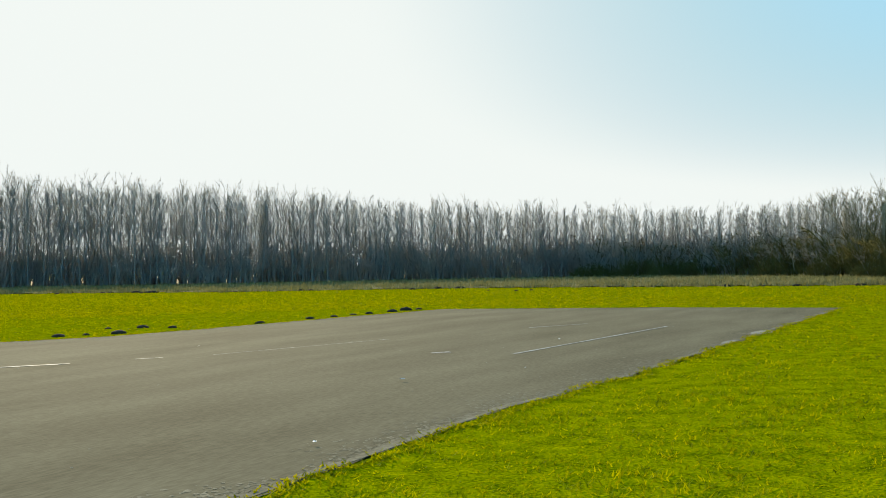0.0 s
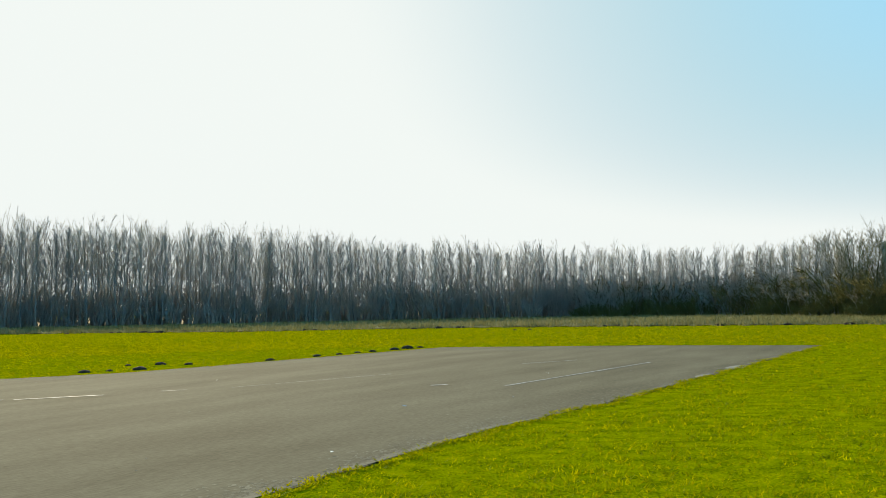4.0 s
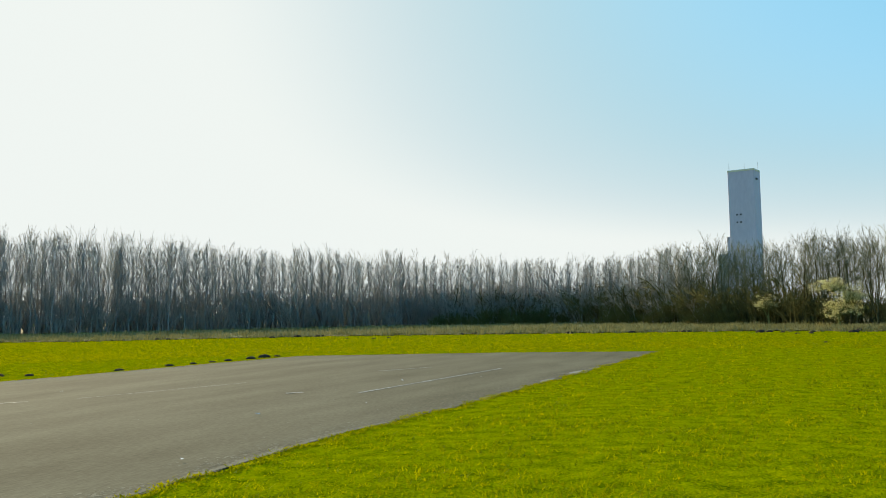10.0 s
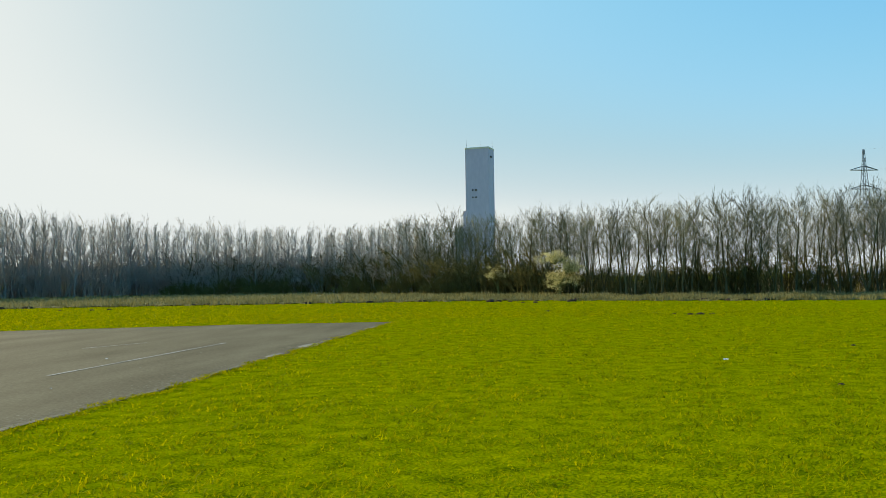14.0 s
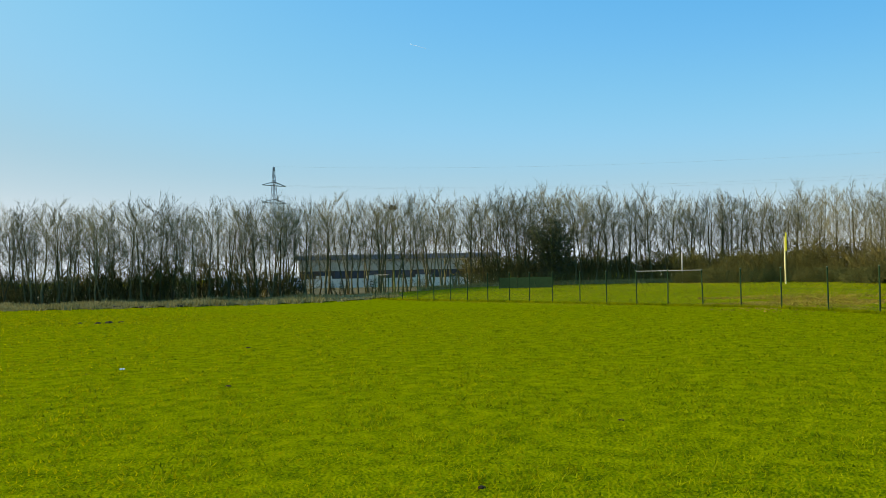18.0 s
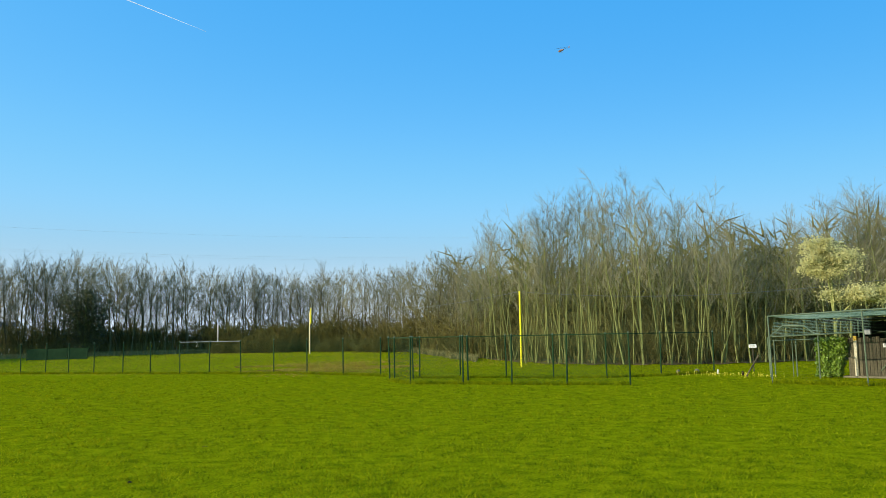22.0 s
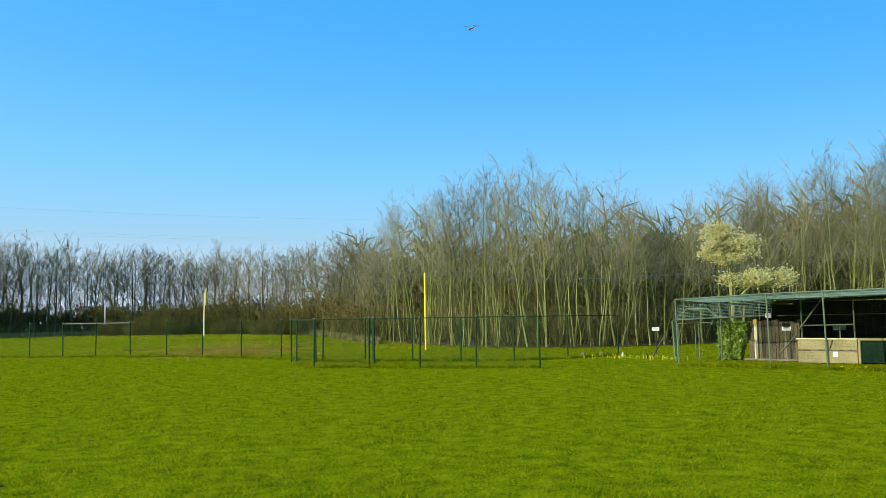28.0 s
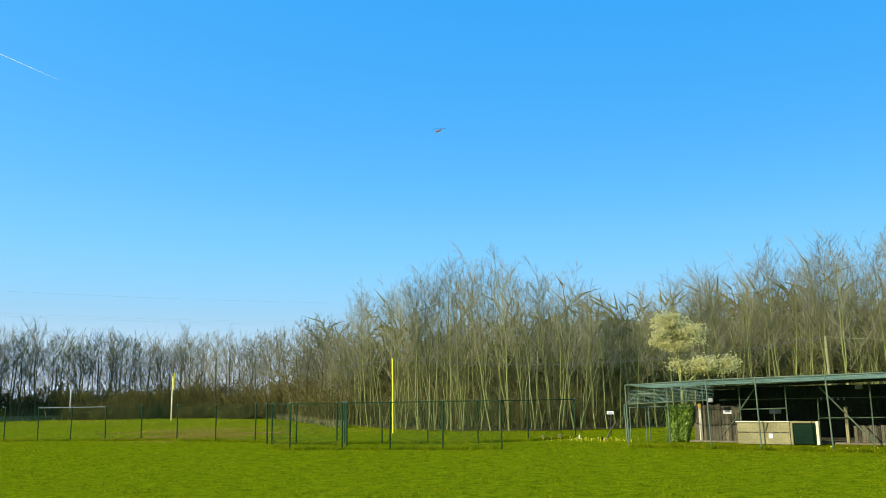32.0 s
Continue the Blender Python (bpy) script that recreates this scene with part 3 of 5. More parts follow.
# ---- bare trees ----
def bare_tree(seed, height, spread, clear, limbs, twigs, lean=0.03, stems=1, rise=0.75, thick=1.0, spikes=5, bark=None, twig=None, fine=0.0095, loose=0.6, wob=0.14, lift=0.15):
    """Two meshes: trunk with its limbs, and the crown of fine branches."""
    rng = random.Random(seed)
    wood, crown = Soup(), Soup()

    def wild(d, s, up=0.0):
        return (d + Vector((rng.gauss(0, s), rng.gauss(0, s), rng.gauss(up, s * 0.7)))).normalized()

    for s in range(stems):
        top = height * rng.uniform(0.8, 0.87)
        sx, sy = rng.gauss(0, lean), rng.gauss(0, lean)
        if stems > 1:
            t = 2 * math.pi * s / stems + seed
            sx, sy = sx + math.cos(t) * 0.11, sy + math.sin(t) * 0.11
        r0 = (0.0068 * height + 0.012) * thick / stems ** 0.35
        path = []
        for i in range(8):
            u = i / 7
            path.append(Vector((sx * top * u + 0.02 * height * noise.noise((seed + s, u * 3, 0)),
                                sy * top * u + 0.02 * height * noise.noise((seed + s, u * 3, 9)), top * u)))
        wood.tube(path, [r0 * (1.25 if i == 0 else (1 - i / 7) ** 0.75 + 0.05) for i in range(8)], 5)

        def at(u):
            f = min(u, 0.999) * 7
            i = int(f)
            return path[i].lerp(path[i + 1], f - i)

        per = max(1, limbs // stems)
        for b in range(per):
            u = clear + (0.99 - clear) * ((b + rng.random()) / per) ** 0.8
            p = at(u)
            t = b * 2.4 + rng.uniform(-0.5, 0.5)
            length = spread * height * (1.3 - 0.75 * u) * rng.uniform(0.7, 1.2)
            d = (Vector((math.cos(t), math.sin(t), 0)) + Vector((0, 0, rise * rng.uniform(0.6, 1.3) * (0.6 + 0.7 * u)))).normalized()
            pts = [p]
            for i in range(3):
                d = wild(d, wob, 0.12)
                pts.append(pts[-1] + d * length / 3)
            rb = r0 * 0.3 * (1.25 - u)
            wood.tube(pts, [rb, rb * 0.7, rb * 0.45, rb * 0.2], 3, cap=False)
            for k in range(twigs):
                f = rng.uniform(0.2, 1.0) * 3
                i = min(int(f), 2)
                q = pts[i].lerp(pts[i + 1], f - i)
                e = wild(d, loose, lift)
                ln = length * rng.uniform(0.3, 0.65)
                end = q + e * ln + Vector((0, 0, 0.1 * ln))
                rt = fine
                crown.spike(q, end, rt * 1.1)
                for g in range(spikes):
                    q2 = q.lerp(end, rng.uniform(0.2, 1.0))
                    crown.spike(q2, q2 + wild(e, loose, lift) * ln * rng.uniform(0.3, 0.65), rt * 0.75)
    return wood.mesh("trunk", bark or M_BARK), crown.mesh("crown", twig or M_TWIG)


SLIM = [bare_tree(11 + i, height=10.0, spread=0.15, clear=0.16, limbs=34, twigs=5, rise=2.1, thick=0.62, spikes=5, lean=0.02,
                  bark=M_GLAREBARK, twig=M_GLARETWIG, fine=0.014, loose=0.42, wob=0.08, lift=0.42) for i in range(8)]
DEEP = [bare_tree(91 + i, height=10.0, spread=0.22, clear=0.3, limbs=18, twigs=4, rise=1.6, thick=0.9, spikes=5, fine=0.0145, loose=0.46, wob=0.1, lift=0.35, bark=M_DARKBARK, twig=M_FINETWIG) for i in range(4)]
BROAD = [bare_tree(31 + i, height=10.0, spread=0.29, clear=0.22, limbs=24, twigs=6, rise=1.35, stems=1 + (i % 3 == 1), thick=1.1, spikes=8, fine=0.0105, loose=0.5, wob=0.11, lift=0.32, bark=M_DARKBARK, twig=M_FINETWIG) for i in range(6)]
NEAR = [bare_tree(51 + i, height=10.0, spread=0.2, clear=0.3, limbs=30, twigs=5, rise=1.25, lean=0.05, stems=1 + (i % 3 == 2), thick=0.66, spikes=5,
                  fine=0.008, loose=0.55, wob=0.09, lift=0.16, twig=M_SKYLITTWIG) for i in range(6)]
FILL = [bare_tree(71 + i, height=10.0, spread=0.21, clear=0.1, limbs=20, twigs=5, rise=1.1, lean=0.06, stems=1 + i % 2, thick=0.7, spikes=5,
                  fine=0.0105, loose=0.65, wob=0.1, lift=0.14) for i in range(4)]


def tree_pose(x, y, height, rng, tilt, wide):
    s = height / 10.0
    return (pose(x, y, terrain(x, y) + 0.05, rng.gauss(0, tilt), rng.gauss(0, tilt), rng.uniform(0, 360))
            @ Matrix.Diagonal((s * wide, s * wide, s, 1)))


def plant(models, m, rng, label, group):
    trunk_me, crown_me = models[rng.randrange(len(models))]
    ob = new("bare_tree")
    ob.empty_display_size = 0.3
    ob.matrix_basis = m
    tagged(ob, label, "tree", group)
    child("trunk", trunk_me, ob)
    child("crown", crown_me, ob)
    return ob


rng_t = random.Random(7)


def mesh_arrays(me):
    v = np.empty(len(me.vertices) * 3, np.float32)
    me.vertices.foreach_get("co", v)
    f = np.empty(len(me.loops), np.int32)
    me.loops.foreach_get("vertex_index", f)
    n = np.empty(len(me.polygons), np.int32)
    me.polygons.foreach_get("loop_total", n)
    return v.reshape(-1, 3), f, n


def joined(name, copies, mats, label, category):
    """Many copies of meshes in one object; copies: (mesh, matrix, material index)."""
    known, vs, fs, ns, ms, base = {}, [], [], [], [], 0
    for me, m, k in copies:
        if me.name not in known:
            known[me.name] = mesh_arrays(me)
        v, f, n = known[me.name]
        a = np.array(m)
        vs.append(v @ a[:3, :3].T.astype(np.float32) + a[:3, 3].astype(np.float32))
        fs.append(f + base)
        ns.append(n)
        ms.append(np.full(len(n), k, np.int32))
        base += len(v)
    vs, fs, ns, ms = np.concatenate(vs), np.concatenate(fs), np.concatenate(ns), np.concatenate(ms)
    me = bpy.data.meshes.new(name)
    me.vertices.add(len(vs))
    me.vertices.foreach_set("co", vs.reshape(-1))
    me.loops.add(len(fs))
    me.loops.foreach_set("vertex_index", fs)
    me.polygons.add(len(ns))
    me.polygons.foreach_set("loop_start", np.concatenate(([0], np.cumsum(ns)[:-1])).astype(np.int32))
    for m in mats:
        me.materials.append(m)
    me.polygons.foreach_set("material_index", ms)
    me.update(calc_edges=True)
    return tagged(new(name, me), label, category, kind="stuff")


BACK = []


def tree_row(az0, az1, depth, step, models, label="", group="", shorter=1.0, jitter=0.6, tilt=2.5, wide=1.0):
    """A row of trees along the wood's front; with no label it joins the depth of the wood."""
    a = az0
    while a > az1:
        d, h = lerp(WOOD, a)
        tall = h * (1 + 0.5 * depth / d) * shorter * rng_t.uniform(0.88, 1.03)
        d = d + depth + rng_t.gauss(0, jitter)
        x, y = polar(a + rng_t.gauss(0, 0.1), d)
        if abs(a + 8.6) < 0.5:
            tall *= 0.86
        m = tree_pose(x, y, tall, rng_t, tilt, wide)
        if label:
            plant(models, m, rng_t, label, group)
        else:
            pair = models[rng_t.randrange(len(models))]
            BACK.extend(((pair[0], m, 0), (pair[1], m, 1)))
        a -= math.degrees(step * rng_t.uniform(0.7, 1.3) / d)


tree_row(42, -25, 0.0, 0.95, SLIM, "tall slim leafless tree in a dense backlit wood", "trees of the dense wood", tilt=1.5, wide=1.0)
tree_row(36, -25, 2.5, 1.15, SLIM, tilt=1.5, wide=1.0)
tree_row(36, -25, 5.0, 1.1, DEEP, tilt=1.5, wide=0.95)
tree_row(33, -25, 9.0, 2.0, DEEP, tilt=1.5, wide=1.2, shorter=0.95)
tree_row(33, -25, 13.0, 2.0, DEEP, tilt=2.5, wide=1.35, shorter=0.85)
joined("dense_wood", BACK, [M_GLAREBARK, M_GLARETWIG], "many bare trees deeper in the dense wood, lightened as by glare", "woodland")
BACK.clear()
tree_row(-25, -96, 0.0, 1.25, BROAD, "leafless grey-brown tree in the row along the field", "trees along the field", tilt=2.5, wide=1.25)
tree_row(-25, -96, 1.8, 2.4, BROAD, tilt=2.5, shorter=0.88, wide=1.25)
tree_row(-25, -96, 3.5, 1.7, DEEP, tilt=2.0, wide=1.2)
tree_row(-20, -42, 6.0, 1.6, DEEP, tilt=2.0, wide=1.2)
tree_row(-20, -36, 4.6, 1.2, DEEP, tilt=2.0, wide=1.15)
tree_row(-50, -67, 5.5, 2.3, DEEP, tilt=2.5, wide=1.15)
tree_row(-33, -56, 2.6, 1.7, BROAD, tilt=2.5, shorter=0.92, wide=1.15)
tree_row(-66, -97, 6.0, 2.2, DEEP, tilt=2.5, wide=1.25)
tree_row(-84, -98, 1.5, 1.1, FILL, shorter=0.85, tilt=5.0, wide=1.3)
tree_row(-96, -146, 0.0, 0.8, NEAR, "slender leafless tree with pale bark at the wood's edge", "trees of the near wood", tilt=3.5)
tree_row(-96, -146, 2.5, 1.0, NEAR, "slender leafless tree with pale bark behind the wood's edge", "trees of the near wood", tilt=3.5)
near_wood_from = len(BACK)
tree_row(-94, -137, 5.5, 1.8, NEAR, tilt=3.0, wide=1.15, shorter=0.95)
tree_row(-94, -137, 9.5, 2.2, FILL, tilt=3.0, wide=1.15, shorter=0.75)
tree_row(-94, -137, 14.0, 1.7, FILL, tilt=3.0, wide=1.3, shorter=0.74)
tree_row(-110, -140, 19.0, 1.2, FILL, tilt=3.0, wide=1.4, shorter=0.84)
tree_row(-94, -137, 1.2, 1.1, FILL, tilt=6.0, wide=1.4, shorter=0.55)
joined("near_wood_depth", BACK[near_wood_from:], [M_BARK, M_OLIVETWIG], "many more slender bare trees deeper in the near wood", "woodland")
del BACK[near_wood_from:]
joined("wood_depth", BACK, [M_DARKBARK, M_FINETWIG], "many more bare grey-brown trees deeper in the wood", "woodland")


# the broadest tree of the row
x, y = polar(-59.5, 80)
plant(BROAD, tree_pose(x, y, 8.6, rng_t, 1.0, 1.55), rng_t, "broad round-crowned leafless tree standing out in the row", "trees along the field")


# ---- shrubs and undergrowth ----
def shrub_mesh(seed, width, height, stems, twigs, rt=0.013, leaves=0, leaf_mat=None, spikes=3, mat=None):
    rng = random.Random(seed)
    soup, leaf = Soup(), Soup()
    for i in range(stems):
        t, r0 = rng.uniform(0, 2 * math.pi), rng.uniform(0, 0.35) * width
        p = Vector((math.cos(t) * r0, math.sin(t) * r0, 0))
        d = Vector((math.cos(t) * rng.uniform(0.1, 0.6), math.sin(t) * rng.uniform(0.1, 0.6), 1)).normalized()
        ln = height * rng.uniform(0.6, 1.0)
        pts = [p]
        for k in range(3):
            d = (d + Vector((rng.gauss(0, 0.15), rng.gauss(0, 0.15), 0))).normalized()
            pts.append(pts[-1] + d * ln / 3)
        soup.tube(pts, [rt * 1.8, rt * 1.4, rt, rt * 0.4], 3, cap=False)
        for k in range(twigs):
            f = rng.uniform(0.3, 1.0) * 3
            j = min(int(f), 2)
            q = pts[j].lerp(pts[j + 1], f - j)
            e = (d + Vector((rng.gauss(0, 0.7), rng.gauss(0, 0.7), rng.gauss(0, 0.4)))).normalized()
            q2 = q + e * ln * rng.uniform(0.15, 0.4)
            soup.spike(q, q2, rt * 0.85)
            for g in range(spikes):
                q3 = q.lerp(q2, rng.uniform(0.2, 1))
                soup.spike(q3, q3 + (e + Vector((rng.gauss(0, 0.7), rng.gauss(0, 0.7), rng.gauss(0, 0.6)))).normalized() * ln * 0.16, rt * 0.8)
            for g in range(leaves):
                leaf.flake(q.lerp(q2, rng.uniform(0.2, 1.1)) + Vector((rng.gauss(0, 0.08), rng.gauss(0, 0.08), rng.gauss(0, 0.08))),
                           rng.uniform(0.07, 0.13), rng)
    return soup.mesh("branchwork", mat or M_SHRUB), (leaf.mesh("foliage", leaf_mat) if leaves else None)


SHRUBS = [shrub_mesh(70 + i, 2.6, 3.0, 16, 7, 0.021) for i in range(4)]
GLARE_SHRUBS = [shrub_mesh(170 + i, 2.6, 3.0, 16, 7, 0.02, spikes=3, mat=M_GLARETWIG) for i in range(4)]


def shrub_row(az0, az1, depth, step, height, group="undergrowth shrubs", label="bare twiggy shrub under the trees", models=None):
    a = az0
    while a > az1:
        d = lerp(WOOD, a)[0] + depth + rng_t.gauss(0, 0.7)
        x, y = polar(a, d)
        s = height / 3.0 * rng_t.uniform(0.65, 1.2)
        ob = new("shrub")
        ob.matrix_basis = pose(x, y, terrain(x, y) + 0.05, 0, 0, rng_t.uniform(0, 360)) @ Matrix.Diagonal((s * 1.2, s * 1.2, s, 1))
        tagged(ob, label, "shrub", group)
        child("branchwork", (models or SHRUBS)[rng_t.randrange(4)][0], ob)
        a -= math.degrees(step * rng_t.uniform(0.7, 1.3) / d)


THICKET = []
FAR_SCRUB = [shrub_mesh(180 + i, 2.6, 3.0, 11, 6, 0.032, spikes=2) for i in range(4)]
SCRUB = [shrub_mesh(80 + i, 2.6, 3.0, 12, 7, 0.021, spikes=2) for i in range(4)]


def thicket_row(az0, az1, depth, step, height, models=None):
    """Undergrowth in the depth of the wood, joined."""
    a = az0
    while a > az1:
        d = lerp(WOOD, a)[0] + depth + rng_t.gauss(0, 0.7)
        x, y = polar(a, d)
        s = height / 3.0 * rng_t.uniform(0.65, 1.2)
        THICKET.append(((models or SCRUB)[rng_t.randrange(4)][0], pose(x, y, terrain(x, y) + 0.05, 0, 0, rng_t.uniform(0, 360)) @ Matrix.Diagonal((s * 1.3, s * 1.3, s, 1)), 0))
        a -= math.degrees(step * rng_t.uniform(0.7, 1.3) / d)


shrub_row(42, -26, 0.2, 2.2, 3.6, label="twiggy shrub under the dense wood, lightened as by glare", models=GLARE_SHRUBS)
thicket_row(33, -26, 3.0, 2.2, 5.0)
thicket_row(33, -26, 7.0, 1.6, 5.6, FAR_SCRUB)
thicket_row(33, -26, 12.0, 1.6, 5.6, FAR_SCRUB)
joined("dense_thicket", THICKET, [M_GLARETWIG], "undergrowth filling the dense wood, lightened as by glare", "undergrowth")
THICKET.clear()
shrub_row(-10, -34, -1.5, 2.6, 2.6, label="low twiggy shrub before the wood")
shrub_row(-26, -54, 1.5, 3.6, 2.4)
thicket_row(-30, -53, 5.0, 2.4, 2.1)
shrub_row(-54, -66, 1.0, 4.0, 1.8)
thicket_row(-34, -55, 3.0, 1.5, 2.5)
shrub_row(-66, -97, 1.0, 2.6, 3.2)
thicket_row(-43.5, -54.5, 1.0, 1.5, 3.6)
thicket_row(-43.5, -53, 3.0, 1.6, 4.0)
thicket_row(-66, -97, 3.0, 1.5, 3.4)
thicket_row(-66, -97, 6.0, 1.4, 4.0, FAR_SCRUB)
thicket_row(-67, -97, 10.0, 1.3, 3.4, FAR_SCRUB)
thicket_row(-66, -73, 0.5, 1.2, 3.6)
thicket_row(-82, -98, 0.0, 1.5, 3.6)
thicket_row(-9, -33, 3.0, 1.3, 5.0, FAR_SCRUB)
thicket_row(-18, -33, 0.5, 1.3, 4.2)
thicket_row(-22, -36, 2.0, 1.8, 3.4)
thicket_row(-22, -34, 6.0, 1.5, 4.0)
thicket_row(-34, -44, 6.0, 1.8, 2.6)
thicket_row(-32, -46, 9.0, 1.3, 2.6, FAR_SCRUB)
thicket_row(-32, -46, 13.0, 1.3, 2.8, FAR_SCRUB)
shrub_row(-80, -96, -5.0, 2.4, 2.6, label="tangled olive-brown bramble shrub on the bank")
shrub_row(-97, -146, 1.5, 2.6, 1.5)
joined("thicket", THICKET, [M_SHRUB], "tangled brown undergrowth filling the wood", "undergrowth")
THICKET.clear()
thicket_row(-96, -137, 3.0, 1.6, 2.6)
thicket_row(-97, -137, 6.0, 1.8, 2.8)
thicket_row(-97, -137, 11.0, 1.7, 4.8)
thicket_row(-97, -140, 16.0, 1.3, 6.6, FAR_SCRUB)
thicket_row(-97, -140, 22.0, 1.1, 8.0, FAR_SCRUB)
thicket_row(-97, -140, 29.0, 1.1, 9.4, FAR_SCRUB)
thicket_row(-111, -140, 34.0, 1.1, 11.0, FAR_SCRUB)
thicket_row(-118, -140, 9.0, 1.5, 5.6, FAR_SCRUB)
joined("near_thicket", THICKET, [M_OLIVETWIG], "tangled olive-brown undergrowth filling the near wood", "undergrowth")
THICKET.clear()
thicket_row(-79, -87, -5.5, 0.9, 3.0)
thicket_row(-79.5, -88, -3.5, 0.9, 3.4)
thicket_row(-86, -97, -2.5, 1.1, 2.6)
joined("bramble_thicket", THICKET, [M_BRAMBLE], "olive-brown mound of tangled bramble canes on the bank", "bramble")


def blossom_tree(x, y, crowns, flakes, seed, label, trunk_h):
    """crowns: ellipsoids (dx, dy, z, radius, half height, clumps)."""
    rng = random.Random(seed)
    wood, petals = Soup(), Soup()
    fork = Vector((0, 0, trunk_h))
    wood.tube([Vector((0, 0, -0.08)), Vector((0.04, 0, trunk_h * 0.5)), fork], [0.13, 0.1, 0.08], 7)
    for dx, dy, z, rad, half, clumps in crowns:
        hub = Vector((dx * 0.6, dy * 0.6, z - half * 0.7))
        wood.tube([fork, fork.lerp(hub, 0.5) + Vector((0, 0, 0.1)), hub], [0.07, 0.05, 0.035], 5, cap=False)
        for i in range(clumps):
            v = Vector((rng.gauss(0, 1), rng.gauss(0, 1), rng.gauss(0, 1))).normalized() * rng.uniform(0.25, 1.2)
            c = Vector((dx + v.x * rad, dy + v.y * rad, z + v.z * half))
            wood.tube([hub, hub.lerp(c, 0.55) + Vector((0, 0, 0.06 * rad)), c], [0.022, 0.014, 0.006], 3, cap=False)
            cl = 0.15 * rng.uniform(0.5, 1.5)
            for k in range(flakes):
                petals.flake(c + Vector((rng.gauss(0, 1), rng.gauss(0, 1), rng.gauss(0, 0.75))) * cl, rng.uniform(0.055, 0.11), rng)
            for k in range(5):
                q = hub.lerp(c, rng.uniform(0.4, 1.0))
                wood.spike(q, q + Vector((rng.gauss(0, 1), rng.gauss(0, 1), rng.gauss(0.3, 1))).normalized() * 0.45, 0.008)
    ob = thing("blossoming_tree", x, y, terrain(x, y) + 0.06, 0, label, "tree")
    child("trunk", wood.mesh("trunk", M_BARK), ob)
    child("blossom", petals.mesh("blossom", M_BLOOM), ob, "cream-white blossom")
    return ob


bx, by = polar(-121.6, 41.2)
blossom_tree(bx, by, [(0.05, 0.05, 4.95, 1.35, 0.7, 110), (0.3, 0.35, 5.7, 0.75, 0.45, 40), (-0.9, -1.4, 3.4, 1.3, 0.38, 90), (0.2, -0.2, 3.3, 0.9, 0.4, 12)],
             62, 3, "tree in cream-white blossom with two uneven crowns behind the shelter", 2.0)
bx, by = polar(-33.85, 76)
blossom_tree(bx, by, [(-0.5, 0.3, 3.3, 1.3, 0.7, 60), (0.8, -0.7, 2.6, 1.3, 0.9, 56), (0.2, -0.2, 1.5, 1.5, 0.8, 52)], 34, 4,
             "pale blossoming bush at the edge of the wood", 0.5)
bx, by = polar(-29.8, 84)
blossom_tree(bx, by, [(0, 0, 2.2, 1.5, 0.55, 26), (-0.6, 0.5, 1.7, 0.9, 0.4, 10)], 26, 5, "low pale blossoming bush before the wood", 0.5)

# ---- ivy-clad tree and a nest ----
rng_i = random.Random(21)
ix, iy = polar(-70.9, 86)
ivy_tree = thing("ivy_clad_tree", ix, iy, terrain(ix, iy) + 0.05, 0, "bare tree thickly clad in dark green ivy", "tree")
wood, leaf = Soup(), Soup()
for s in range(7):
    t = s * 0.9
    top = Vector((math.cos(t) * rng_i.uniform(0.8, 2.6), math.sin(t) * rng_i.uniform(0.8, 2.6), rng_i.uniform(4.5, 7.4)))
    wood.tube([Vector((0, 0, 0)), top * 0.5 + Vector((0, 0, 0.4)), top], [0.13, 0.09, 0.03], 5)
    for k in range(1500):
        u = rng_i.uniform(0.12, 1.0) ** 0.8
        leaf.flake(top * u + Vector((rng_i.gauss(0, 0.6) * (1.25 - 0.6 * u), rng_i.gauss(0, 0.6) * (1.25 - 0.6 * u), rng_i.gauss(0, 0.45))), rng_i.uniform(0.1, 0.2), rng_i)
child("trunk", wood.mesh("trunk", M_BARK), ivy_tree)
child("ivy", leaf.mesh("ivy", M_IVY), ivy_tree, "dark green ivy leaves")


# ---- fences ----
def tube_mesh(name, length, radius, mat, sides=8):
    s = Soup()
    s.tube([(0, 0, 0), (0, 0, length * 0.5), (0, 0, length)], [radius] * 3, sides)
    return s.mesh(name, mat)


FENCE_H = 1.78
POST_ME = tube_mesh("post", FENCE_H + 0.06, 0.032, M_GREEN)
# caps take the paler steel: sunlight on the post tops put into colour
cap_soup = Soup()
cap_soup.tube([(0, 0, 0), (0, 0, 0.03), (0, 0, 0.05)], [0.046, 0.042, 0.016], 8)
CAP_ME = cap_soup.mesh("cap", M_GREENPALE)
wire_soup = Soup()
for i in range(-24, 32):   # diamonds of a panel one metre long, stretched to each bay
    for sgn in (1, -1):
        pts = []
        x_a, x_b = i / 16.0, i / 16.0 + sgn * 0.75
        for k in range(9):
            u = k / 8
            x = x_a + (x_b - x_a) * u
            if 0 <= x <= 1:
                pts.append((x, 0.004 * sgn, 0.04 + (FENCE_H - 0.1) * u))
        if len(pts) > 1:
            wire_soup.tube([pts[0], pts[-1]], [0.0016, 0.0016], 3, cap=False)
for z in (0.05, 0.9, FENCE_H - 0.03):
    wire_soup.tube([(0, 0, z), (1, 0, z)], [0.003, 0.003], 3, cap=False)
LINK_ME = wire_soup.mesh("chain_link", M_GREEN)
RAIL_ME = tube_mesh("top_rail", 1.0, 0.021, M_GREEN, 6)
RAILW_ME = tube_mesh("pale_rail", 1.0, 0.024, M_STEEL, 6)


